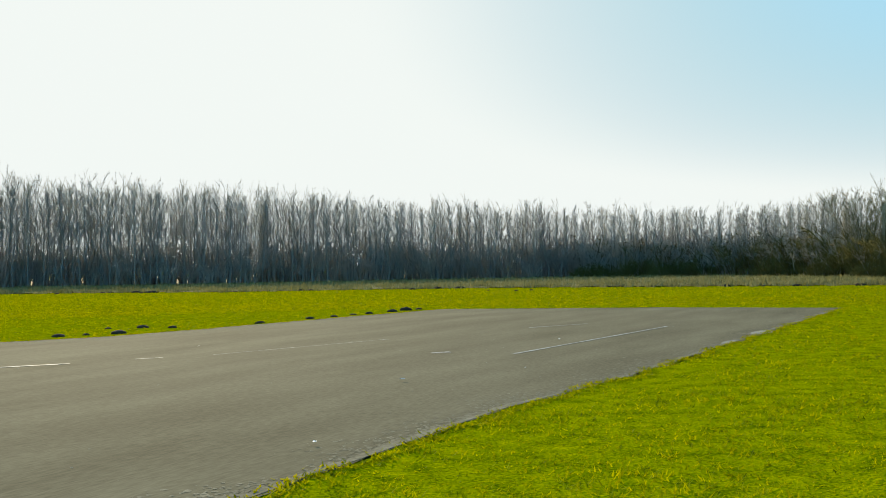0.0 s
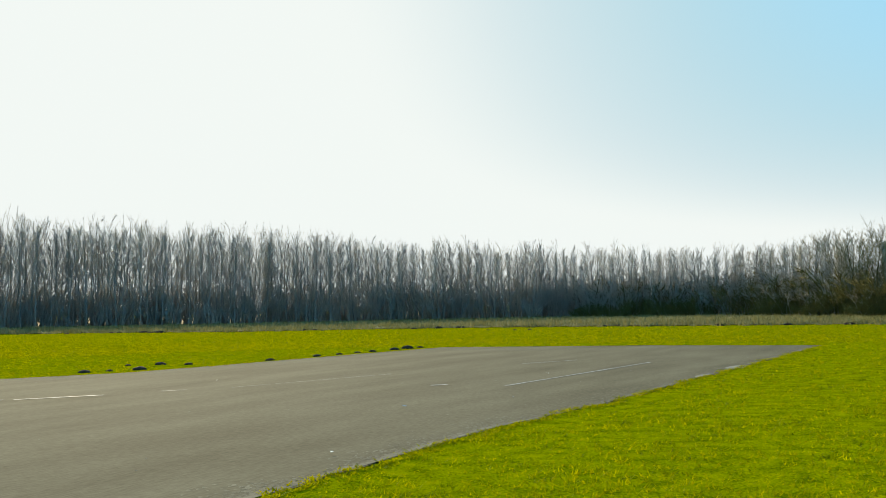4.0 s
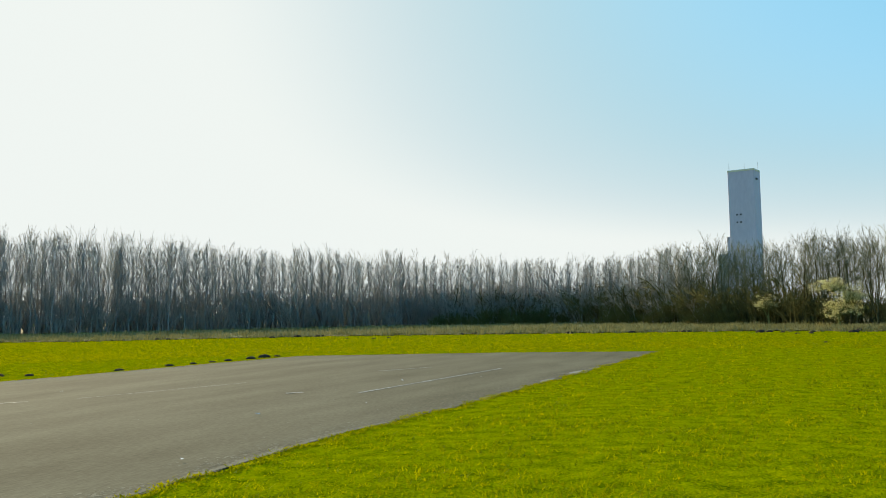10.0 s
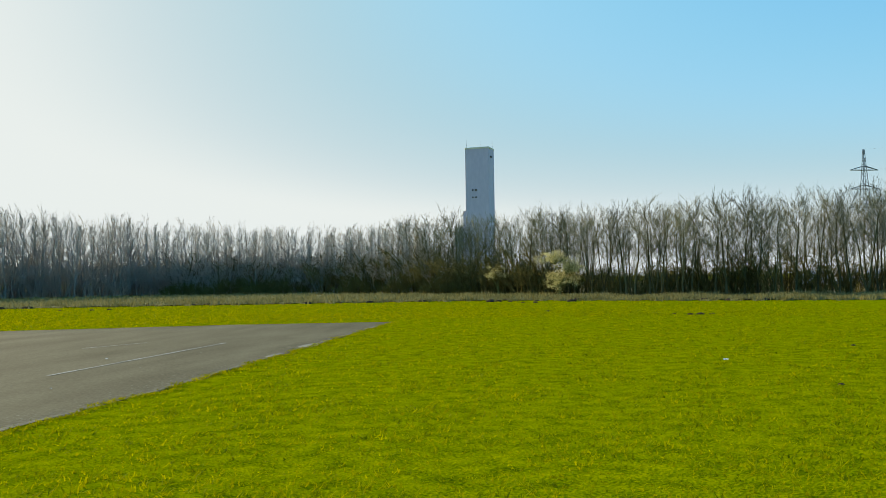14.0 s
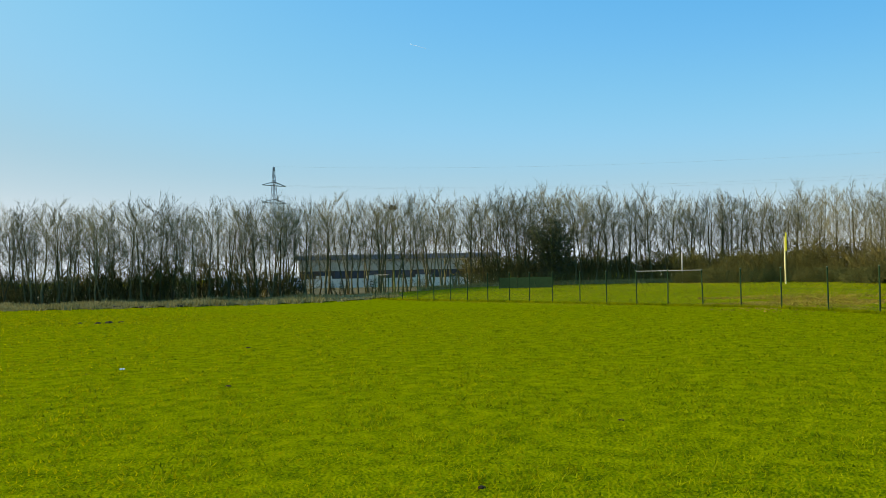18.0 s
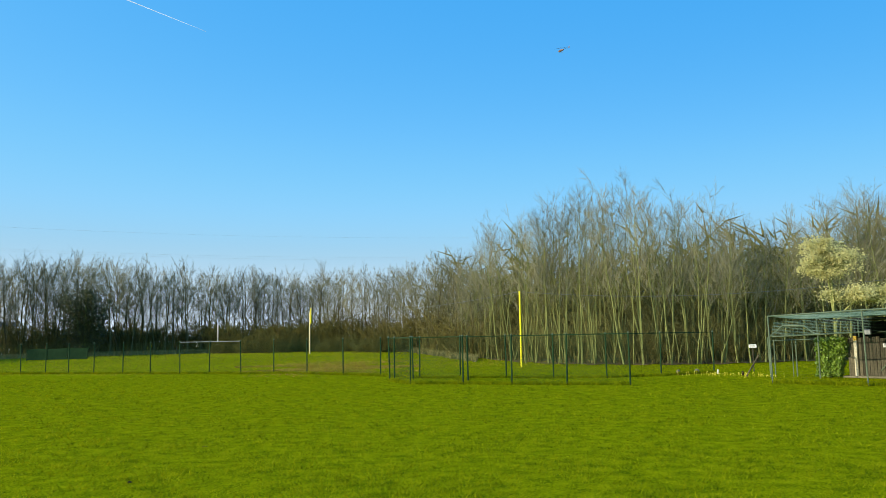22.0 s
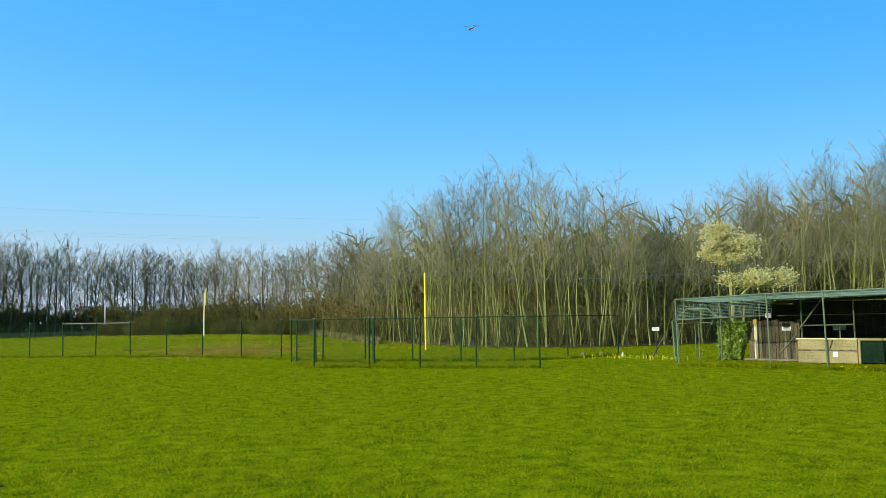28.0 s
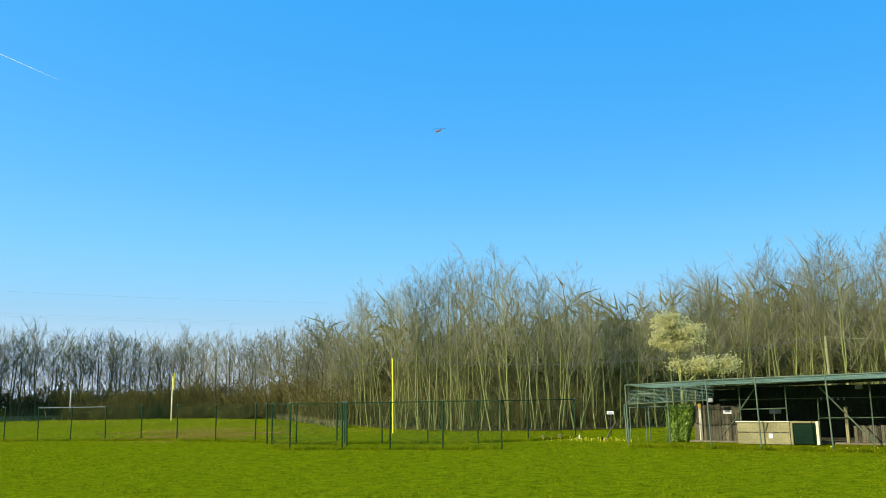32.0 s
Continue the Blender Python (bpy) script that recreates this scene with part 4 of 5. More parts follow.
def fence_run(points, label, rails=(), pale=(), open_bays=()):
    ob = thing("chain_link_fence", points[0][0], points[0][1], 0, 0, label, "fence", kind="structure")
    inv = ob.matrix_basis.inverted()
    for i, (x, y) in enumerate(points):
        z = terrain(x, y)
        p = child("post", POST_ME, ob, m=inv @ pose(x, y, z - 0.03, random.gauss(0, 0.6), random.gauss(0, 0.6), 0))
        child("cap", CAP_ME, p, m=pose(0, 0, FENCE_H + 0.05))
        if i + 1 < len(points) and i not in open_bays:
            x1, y1 = points[i + 1]
            d = math.hypot(x1 - x, y1 - y)
            turn = math.degrees(math.atan2(y1 - y, x1 - x))
            rise = math.degrees(math.atan2(terrain(x1, y1) - z, d))
            m = inv @ pose(x, y, z, 0, -rise, turn)
            child("chain_link", LINK_ME, ob, m=m @ Matrix.Diagonal((d, 1, 1, 1)))
            if i in rails or i in pale:
                child("top_rail", RAILW_ME if i in pale else RAIL_ME, ob,
                      m=m @ pose(0, 0, FENCE_H, 0, 90, 0) @ Matrix.Diagonal((1, 1, d, 1)))
    return ob


far_posts = [(54.6, 32.6), (54.0, 31.1), (53.3, 29.6), (52.8, 28.1), (52.3, 26.6), (51.8, 25.1), (51.2, 23.6), (50.6, 21.9), (50.0, 20.2),
             (49.3, 18.6), (48.6, 16.9), (47.8, 15.0), (46.9, 13.2), (45.9, 11.3), (45.0, 9.5), (44.0, 7.6), (43.0, 5.7), (41.4, 3.8),
             (39.4, 1.85), (36.9, 0.0)]
fence_run(far_posts, "green chain-link fence on slim posts along the field", pale=(0, 13, 14))
back_posts = [(36.9, 0.0), (34.0, -1.7), (33.0, -3.4), (32.3, -5.3), (31.2, -7.1), (30.5, -9.15), (31.0, -11.6), (32.8, -14.6)]
fence_run(back_posts[1:], "green chain-link fence before the wood", rails=(0, 1, 2, 3, 4, 5))
front_posts = [(32.0, -0.35), (29.1, -1.08), (28.3, -3.03), (27.2, -4.7), (26.35, -6.55), (25.5, -8.6)]
fence_run(front_posts, "free-standing green safety fence on the lawn", rails=(0, 1, 3, 4), open_bays=(2,))
fence_run([(28.6, -3.25), (32.7, -3.7)], "short green cross fence between two fence rows")
fence_run([(32.3, -0.55), (33.8, -1.4)], "short green cross fence closing the pen")


# ---- yellow poles and wires ----
def boundary_pole(az, d, height, radius, mat, label, stub=0.0):
    x, y = polar(az, d)
    z = terrain(x, y)
    ob = thing("boundary_pole", x, y, z, 0, label, "pole")
    s = Soup()
    s.tube([(0, 0, -0.2), (0.0, 0, height * 0.5), (0.02, 0, height)], [radius, radius * 0.97, radius * 0.92], 10)
    child("shaft", s.mesh("shaft", mat), ob)
    c = Soup()
    c.tube([(0.02, 0, height), (0.02, 0, height + 0.04)], [radius * 1.15, radius * 0.8], 10)
    child("cap", c.mesh("cap", mat), ob)
    if stub:
        e = Soup()
        e.tube([(0.02, -radius * 1.8, height - stub), (0.02, -radius * 1.9, height + 0.35)], [radius, radius], 8)
        child("extension", e.mesh("extension", M_YELLOW), ob, "bright yellow extension")
    return Vector((x, y, z + height))


top_b = boundary_pole(-100.3, 45.0, 4.3, 0.056, M_YELLOW, "tall bright yellow boundary pole on the lawn")
top_a = boundary_pole(-85.3, 74, 3.75, 0.06, M_PALEYELLOW, "pale boundary pole with a yellow bolted extension on the bank", 1.1)
top_w = boundary_pole(-79.2, 86, 2.9, 0.065, M_WHITEPOST, "pale post beyond the fence on the bank")


def cable(name, a, b, sag, radius, label, mat=None, group=""):
    s = Soup()
    a, b = Vector(a), Vector(b)
    pts = [a.lerp(b, i / 24) - Vector((0, 0, sag * 4 * (i / 24) * (1 - i / 24))) for i in range(25)]
    s.tube(pts, [radius] * 25, 4)
    return tagged(new(name, s.mesh(name, mat or M_WIRE)), label, "cable", group)


pole_far = boundary_pole(-131.3, 43, 4.75, 0.07, M_PANEL, "weathered wooden wire pole behind the shed")
cable("boundary_wire", top_w, top_a, 0.5, 0.012, "thin wire slung between boundary poles")
cable("boundary_wire", top_a, top_b, 0.5, 0.012, "thin wire slung between boundary poles")
cable("boundary_wire", top_b, pole_far, 0.8, 0.012, "thin wire slung between boundary poles")
cable("boundary_wire", pole_far, Vector((*polar(-156, 38), 4.4)), 0.5, 0.013, "pale rope slung from a wooden pole", M_PANEL)

# ---- shooting stand with its net: local s along the front, w towards the field ----
SHED = Matrix.LocRotScale((28.0, -16.6, 0), Euler((0, 0, math.atan2(-0.6, -0.8))), None)   # local x = s, local y = -w


def sw(s, w, z):
    return (s, -w, z)


shed = new("net_shelter")
shed.matrix_basis = SHED
tagged(shed, "long low dark timber shelter behind a green net enclosure", "shelter")


def tube_part(name, pts, r, mat, parent, label="", sides=8):
    s = Soup()
    s.tube([sw(*p) for p in pts], [r] * len(pts), sides)
    return child(name, s.mesh(name, mat), parent, label)


def box_part(name, s0, s1, w0, w1, z0, z1, mat, parent, label="", bevel=0.012):
    bm = bevel_box(abs(s1 - s0), abs(w1 - w0), z1 - z0, min(bevel, 0.3 * min(abs(s1 - s0), abs(w1 - w0), z1 - z0)), z0)
    bmesh.ops.translate(bm, vec=((s0 + s1) / 2, -(w0 + w1) / 2, 0), verts=bm.verts)
    return part(name, bm, mat, parent, label)


# body: floor slab, back and end walls, roof
box_part("floor_slab", 1.3, 16, -4.0, 0.5, 0.0, 0.07, M_EDGE, shed)
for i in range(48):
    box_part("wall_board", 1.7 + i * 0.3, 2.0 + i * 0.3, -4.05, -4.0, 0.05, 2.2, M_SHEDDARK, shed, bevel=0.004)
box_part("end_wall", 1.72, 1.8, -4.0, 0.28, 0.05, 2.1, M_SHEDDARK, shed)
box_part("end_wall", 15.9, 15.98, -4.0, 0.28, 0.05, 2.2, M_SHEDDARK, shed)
bm = bmesh.new()
roof_v = [sw(0.9, 0.9, 2.08), sw(16.2, 0.9, 2.5), sw(16.2, -4.4, 2.56), sw(0.9, -4.4, 2.14)]
lo = [bm.verts.new(v) for v in roof_v]
hi = [bm.verts.new((v[0], v[1], v[2] + 0.06)) for v in roof_v]
bm.faces.new(lo)
bm.faces.new(hi[::-1])
for i in range(4):
    bm.faces.new((lo[i], hi[i], hi[(i + 1) % 4], lo[(i + 1) % 4]))
bmesh.ops.recalc_face_normals(bm, faces=bm.faces[:])
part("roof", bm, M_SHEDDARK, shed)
# plank front, door, posts
s = 1.5
i = 0
while s < 2.6:
    box_part("plank", s, s + 0.12, 0.3, 0.335 + 0.012 * (i % 2), 0.05, 1.46 + 0.025 * ((i * 7) % 3), M_PLANK, shed, bevel=0.004)
    s += 0.127
    i += 1
box_part("cream_post", 1.76, 1.87, 0.36, 0.46, 0.0, 1.5, M_CREAMWOOD, shed, "cream painted post with an ochre cap")
box_part("post_cap", 1.75, 1.88, 0.35, 0.47, 1.36, 1.53, M_RUST, shed)
door = box_part("door", 2.66, 3.34, 0.33, 0.36, 0.06, 1.44, M_PLANK, shed, "weathered brown plank door with a white notice")
for k in range(5):
    box_part("door_board", 2.67 + k * 0.134, 2.795 + k * 0.134, 0.362, 0.382, 0.07, 1.43, M_PLANK, door, bevel=0.004)
box_part("door_frame", 3.34, 3.41, 0.32, 0.4, 0.05, 1.5, M_PLANK, door)
bm = bevel_box(0.95, 0.03, 0.035, 0.005)
bmesh.ops.rotate(bm, cent=(0, 0, 0), matrix=Matrix.Rotation(radians(-47), 3, 'Y'), verts=bm.verts)
bmesh.ops.translate(bm, vec=sw(3.0, 0.41, 0.62), verts=bm.verts)
part("door_brace", bm, M_GREENPALE, door)
box_part("notice", 2.77, 3.1, 0.385, 0.395, 1.11, 1.25, M_SIGN, door, "white notice with faint grey lines", 0.002)
for k in range(3):
    box_part("notice_line", 2.81, 3.06 - 0.05 * k, 0.396, 0.398, 1.14 + 0.033 * k, 1.15 + 0.033 * k, M_STEEL, door, bevel=0)
# counter and hatch
counter = box_part("counter_panel", 3.72, 5.66, 1.5, 1.56, 0.02, 0.82, M_PANEL, shed, "stained beige board counter front")
box_part("counter_top", 3.68, 5.68, 1.1, 1.62, 0.82, 0.86, M_CREAMWOOD, shed)
box_part("counter_end", 3.72, 3.79, 0.5, 1.5, 0.02, 0.82, M_PANEL, shed)
box_part("counter_batten", 3.73, 5.65, 1.562, 1.578, 0.43, 0.475, M_PLANK, counter)
tube_part("counter_stay", [(4.78, 1.59, 0.5), (4.9, 1.59, 0.84)], 0.018, M_PLANK, counter)
box_part("counter_label", 4.89, 5.03, 1.562, 1.572, 0.24, 0.41, M_SIGN, counter, "small white label", 0.002)
hatch = box_part("green_hatch", 5.76, 6.58, 1.42, 1.48, 0.05, 0.78, M_BOXGREEN, shed, "dark green hatch in a pale frame")
box_part("hatch_frame", 5.68, 5.76, 1.4, 1.56, 0.02, 0.86, M_PANEL, hatch)
box_part("hatch_frame", 6.58, 6.68, 1.4, 1.56, 0.02, 0.86, M_CREAMWOOD, hatch)
box_part("hatch_frame", 5.76, 6.58, 1.4, 1.56, 0.79, 0.87, M_PANEL, hatch)
box_part("wooden_post", 7.28, 7.39, 0.25, 0.36, 0.0, 1.36, M_PANEL, shed, "yellowish wooden post")
for k in range(14):
    box_part("rear_plank", 7.5 + k * 0.13, 7.62 + k * 0.13, 0.1, 0.13, 0.05, 0.66 + 0.02 * ((k * 5) % 3), M_PLANK, shed, bevel=0.004)
# inner frame of green steel
for s in (3.83, 5.56, 8.46, 10.3, 12.2, 14.0):
    tube_part("frame_post", [(s, 1.4, 0.0), (s, 1.4, 2.22)], 0.026, M_GREENPALE, shed)
tube_part("frame_post", [(5.1, 1.42, 0.86), (5.1, 1.42, 1.28)], 0.02, M_GREENPALE, shed)
tube_part("frame_rail", [(3.8, 1.42, 1.3), (5.56, 1.42, 1.33)], 0.026, M_GREENPALE, shed)
tube_part("frame_rail", [(2.7, 0.6, 1.66), (14.0, 0.6, 1.72)], 0.014, M_GREENPALE, shed)
tube_part("frame_brace", [(3.76, 1.45, 1.18), (4.55, 1.45, 2.2)], 0.028, M_GREENPALE, shed)
tube_part("frame_brace", [(6.79, 1.45, 2.08), (8.5, 1.45, 0.09)], 0.028, M_GREENPALE, shed)
tube_part("inner_post", [(6.4, 0.5, 0.05), (6.44, 0.5, 1.65)], 0.03, M_GREENPALE, shed)
tube_part("inner_rail", [(6.4, 0.5, 0.95), (9.5, 0.4, 0.98)], 0.02, M_GREENPALE, shed)
box_part("inner_board", 4.3, 4.75, -0.5, -0.45, 1.1, 1.28, M_STEEL, shed, "small grey board in the shade")
for k in range(5):
    box_part("rack_peg", 6.5 + k * 0.2, 6.56 + k * 0.2, 0.35, 0.4, 1.6, 1.72, M_STEEL, shed, bevel=0.003)
box_part("lamp_bracket", 7.9, 8.15, 1.0, 1.06, 1.98, 2.14, M_STEEL, shed, "small grey bracket under the roof")
box_part("junction_box", 2.6, 2.82, 1.42, 1.52, 1.58, 1.76, M_STEEL, shed, "small grey junction box")

# the net enclosure
net = new("net_enclosure")
net.matrix_basis = SHED.copy()
tagged(net, "green steel net enclosure before the dark shelter", "net cage")
NET_S = [0.84, 3.97, 5.7, 7.97, 10.1, 12.2, 14.3]
NET_W = 4.95


def net_top(s):
    return 2.27 + 0.033 * (s - 0.84) if s < 4 else 2.375 + 0.012 * (s - 4)


for s in NET_S:
    tube_part("net_post", [(s + 0.05, NET_W, -0.05), (s, NET_W, net_top(s))], 0.027, M_GREENPALE, net)
    tube_part("roof_bar", [(s, NET_W, net_top(s)), (s - 0.1, 1.0, 2.17 + 0.026 * s)], 0.016, M_GREENPALE, net)
for s0, s1 in zip(NET_S, NET_S[1:]):
    tube_part("top_rail", [(s0, NET_W, net_top(s0)), (s1, NET_W, net_top(s1))], 0.024, M_GREENPALE, net)
tube_part("middle_bar", [(-0.95, 1.25, 1.55), (2.75, 1.42, 1.68)], 0.026, M_GREENPALE, net)
tube_part("side_rail", [(NET_S[0], NET_W, 2.27), (-1.1, 1.2, 2.2)], 0.02, M_GREENPALE, net)
tube_part("rear_post", [(0.82, 1.25, 0), (0.82, 1.25, 2.28)], 0.03, M_GREENPALE, net)
tube_part("rear_post", [(2.2, 1.0, 1.5), (2.2, 1.0, 2.1)], 0.024, M_GREENPALE, net)
tube_part("portal_frame", [(-1.1, 1.2, 0), (-1.16, 1.2, 1.5), (-0.53, 1.2, 1.96), (0.3, 1.2, 1.95), (0.76, 1.2, 1.59)], 0.042, M_GREENPALE, net)
tube_part("portal_post", [(-1.0, 1.05, 0), (-1.0, 1.05, 1.4)], 0.024, M_GREENPALE, net)
tube_part("portal_post", [(-0.45, 0.4, 0), (-0.45, 0.4, 1.4)], 0.026, M_GREENPALE, net)
tube_part("portal_post", [(-0.6, 0.4, 0), (-0.6, 0.4, 1.4)], 0.018, M_GREENPALE, net)
tube_part("portal_post", [(0.42, 0.55, 0), (0.4, 0.55, 1.5)], 0.026, M_GREENPALE, net)
tube_part("portal_rail", [(-1.1, 1.0, 1.4), (0.42, 0.55, 1.43)], 0.02, M_GREENPALE, net)
tube_part("prop", [(-2.2, 1.1, 0), (-1.6, 1.15, 0.85)], 0.035, M_PLANK, net)


def net_sheet(name, corner, along, up, na, nu, radius, label, sag=0.0, mat=None, cross=None):
    soup = Soup()
    c, a, b = Vector(corner), Vector(along), Vector(up)
    for i in range(na + 1):
        soup.tube([c + a * (i / na) + b * (k / 4) - Vector((0, 0, sag * 4 * (k / 4) * (1 - k / 4))) for k in range(5)],
                  [radius] * 5, 3, cap=False)
    for j in range(nu + 1):
        dz = sag * 4 * (j / nu) * (1 - j / nu)
        soup.tube([c + b * (j / nu) + a * (k / 4) - Vector((0, 0, dz)) for k in range(5)], [cross or radius] * 5, 3, cap=False)
    return child(name, soup.mesh(name, mat or M_GREEN), net, label)


net_sheet("front_net", sw(0.84, NET_W, 0.03), (13.4, 0, 0.1), (0, 0, 2.22), 120, 24, 0.0007, "fine green netting", 0.0, M_GREEN, 0.0011)
net_sheet("roof_net", sw(0.84, NET_W, 2.28), (13.4, 0, 0.22), (-0.1, 3.95, -0.08), 150, 46, 0.0045, "pale green netting", 0.05, M_TARP)
net_sheet("upper_net", sw(-0.95, 1.3, 1.6), (3.75, -0.15, 0.1), (0, 0.2, 0.5), 40, 9, 0.002, "blue-green netting over the passage", 0.0, M_TARP, 0.007)
net_sheet("side_net", sw(-1.1, 1.2, 0.03), (1.94, -3.75, 0.02), (0, 0, 2.18), 30, 20, 0.001, "fine green netting")
bm = bmesh.new()
bmesh.ops.create_grid(bm, x_segments=60, y_segments=12, size=0.5)
for v in bm.verts:
    u, q = v.co.x + 0.5, v.co.y + 0.5
    sag = 0.05 * math.sin(math.pi * q) + 0.025 * math.sin(u * 55) * (1 - q)
    v.co = Vector(sw(2.6 + u * 12.0, 0.85 + q * 2.2, 2.2 + 0.026 * (2.6 + u * 12) + 0.04 * q - sag + 0.02 * noise.noise((u * 30, q * 6, 0))))
part("cover_sheet", bm, M_TARP, net, "faded translucent sheet laid over the roof netting")

# ivy hedge block
rng_h = random.Random(12)
leaf, wood = Soup(), Soup()
for k in range(5200):
    a, b, c = rng_h.random(), rng_h.random(), rng_h.random()
    edge = 0.1 * noise.noise((a * 5, c * 6, 2))
    leaf.flake(sw(0.42 + a * (0.85 + 0.33 * c) + edge, 0.2 + 0.5 * b ** 0.6 + 0.12 * noise.noise((a * 6, c * 8, 5)), 0.05 + c * 1.42 + edge), rng_h.uniform(0.06, 0.11), rng_h)
for k in range(14):
    a = 0.45 + rng_h.random() * 0.7
    wood.tube([sw(0.1 + a, 0.35, -0.02), sw(0.1 + a + rng_h.gauss(0, 0.1), 0.4, 0.8), sw(0.1 + a, 0.4, 1.4)], [0.02, 0.015, 0.008], 4)
hedge = new("ivy_hedge")
hedge.matrix_basis = SHED.copy()
tagged(hedge, "dense glossy green ivy hedge beside the plank wall", "hedge")
child("stemwork", wood.mesh("stemwork", M_BARK), hedge)
child("foliage", leaf.mesh("foliage", M_HEDGE), hedge)


# ---- green screen beyond the far fence ----
sx0, sy0 = polar(-67.4, 76)
sx1, sy1 = polar(-70.9, 75)
screen_turn = math.degrees(math.atan2(sy1 - sy0, sx1 - sx0))
screen_len = math.hypot(sx1 - sx0, sy1 - sy0)
screen = thing("windbreak_screen", sx0, sy0, terrain(sx0, sy0), screen_turn, "low dark green mesh windbreak on posts behind the fence", "screen")
for k in range(4):
    post_soup = Soup()
    post_soup.tube([(screen_len * k / 3, 0, -0.05), (screen_len * k / 3, 0, 1.05)], [0.035, 0.03], 6)
    child("post", post_soup.mesh("post", M_GREEN), screen)
for k in range(3):
    bm = bevel_box(screen_len / 3 - 0.08, 0.02, 0.9, 0.004, 0.06)
    for v in bm.verts:
        v.co.z += 0.03 * math.sin(v.co.x * 2 + k) * (v.co.z > 0.5)
    part("mesh_panel", bm, M_GREEN, screen, m=pose(screen_len * (k + 0.5) / 3, 0, 0))


# ---- bramble mound on the bank ----
rng_b = random.Random(44)


def bramble_mound(az, d, half, tall, canes_n, sprays_n, thick, label):
    x, y = polar(az, d)
    mound = thing("bramble_mound", x, y, terrain(x, y) + 0.03, az, label, "bramble", "bramble mounds")
    canes, leaf = Soup(), Soup()
    for k in range(canes_n):
        t, q = rng_b.uniform(0, 2 * math.pi), rng_b.random() ** 0.5
        foot = Vector((math.cos(t) * q * half, math.sin(t) * q * half * 0.6, 0))
        rise = tall * (1 - 0.75 * q * q) * rng_b.uniform(0.7, 1.08)
        tip = foot * 1.1 + Vector((rng_b.gauss(0, 0.35), rng_b.gauss(0, 0.3), rise))
        canes.tube([foot, foot.lerp(tip, 0.6) + Vector((0, 0, 0.12)), tip], [0.02, 0.016, 0.006], 3, cap=False)
        for g in range(sprays_n):
            q = foot.lerp(tip, rng_b.uniform(0.2, 1.0)) + Vector((rng_b.gauss(0, 0.15), rng_b.gauss(0, 0.15), rng_b.gauss(0, 0.1)))
            leaf.spike(q, q + Vector((rng_b.gauss(0, 1), rng_b.gauss(0, 1), rng_b.gauss(0.3, 0.8))).normalized() * rng_b.uniform(0.2, 0.5), thick)
    child("stemwork", canes.mesh("stemwork", M_SHRUB), mound)
    child("sprays", leaf.mesh("sprays", M_BRAMBLE), mound, "fine olive-brown sprays")


for az, d, half, tall in ((-82.6, 81, 3.1, 2.5), (-80.3, 83, 2.2, 1.9), (-85.0, 82, 2.3, 1.9), (-87.6, 79, 2.2, 1.5), (-90.5, 74, 2.6, 1.6)):
    bramble_mound(az, d, half, tall, 150, 34, 0.014, "dense olive-brown bramble mound on the grassy bank")
for az, half, tall in ((-9.5, 3.4, 1.9), (-12.6, 3.8, 2.3), (-15.3, 3.2, 2.6), (-21.0, 3.6, 2.5), (-24.0, 3.2, 2.9), (-26.6, 2.8, 2.4)):
    bramble_mound(az, lerp(WOOD, az)[0] - 2.5, half, tall, 120, 24, 0.024, "rounded olive bush before the dense wood")


# ---- signs on posts ----
def sign_post(x, y, height, w, h, label):
    turn = math.degrees(math.atan2(-y, -x)) + 90
    ob = thing("sign_on_post", x, y, terrain(x, y), turn, label, "sign")
    s_ = Soup()
    s_.tube([(0, 0, -0.05), (0, 0, height)], [0.025, 0.025], 6)
    child("post", s_.mesh("post", M_PLANK), ob)
    part("board", bevel_box(w, 0.02, h, 0.003, height - h), M_SIGN, ob, "white board with faint grey lines", pose(0, -0.035, 0))
    for k in range(2):
        part("line", bevel_box(w * 0.7, 0.004, 0.02, 0, height - h * 0.45 - 0.05 * k), M_STEEL, ob, m=pose(0, -0.048, 0))
    return ob


gx_, gy_ = polar(-116.6, 36.5)
sign_post(gx_, gy_, 1.2, 0.32, 0.14, "small white notice board on a post before the wood")


# ---- stones at the wood's edge ----
def edge_stone(x, y, w, h, mat, label, seed):
    bm = bmesh.new()
    bmesh.ops.create_icosphere(bm, subdivisions=2, radius=0.5)
    for v in bm.verts:
        v.co *= 1 + 0.16 * noise.noise((v.co.x * 4 + seed, v.co.y * 4, v.co.z * 4))
        taper = 1.0 - 0.35 * (v.co.z + 0.5)
        v.co = Vector((v.co.x * w * taper, v.co.y * w * taper, (max(v.co.z, -0.42) + 0.42) * h))
    me = bpy.data.meshes.new("edge_stone")
    bm.to_mesh(me)
    bm.free()
    me.materials.append(mat)
    ob = new("edge_stone", me)
    ob.matrix_basis = pose(x, y, terrain(x, y), 0, 0, 40 * seed)
    return tagged(ob, label, "stone", "stones at the wood's edge")


edge_stone(31.4, -14.2, 0.11, 0.24, M_WHITEPOST, "small upright whitewashed stone before the wood", 1)
edge_stone(30.1, -14.7, 0.12, 0.2, M_SOIL, "small dark upright stone before the wood", 2)
edge_stone(33.0, -13.9, 0.3, 0.2, M_EDGE, "low grey stone at the wood's edge", 3)
edge_stone(33.4, -13.2, 0.22, 0.16, M_EDGE, "low grey stone at the wood's edge", 4)


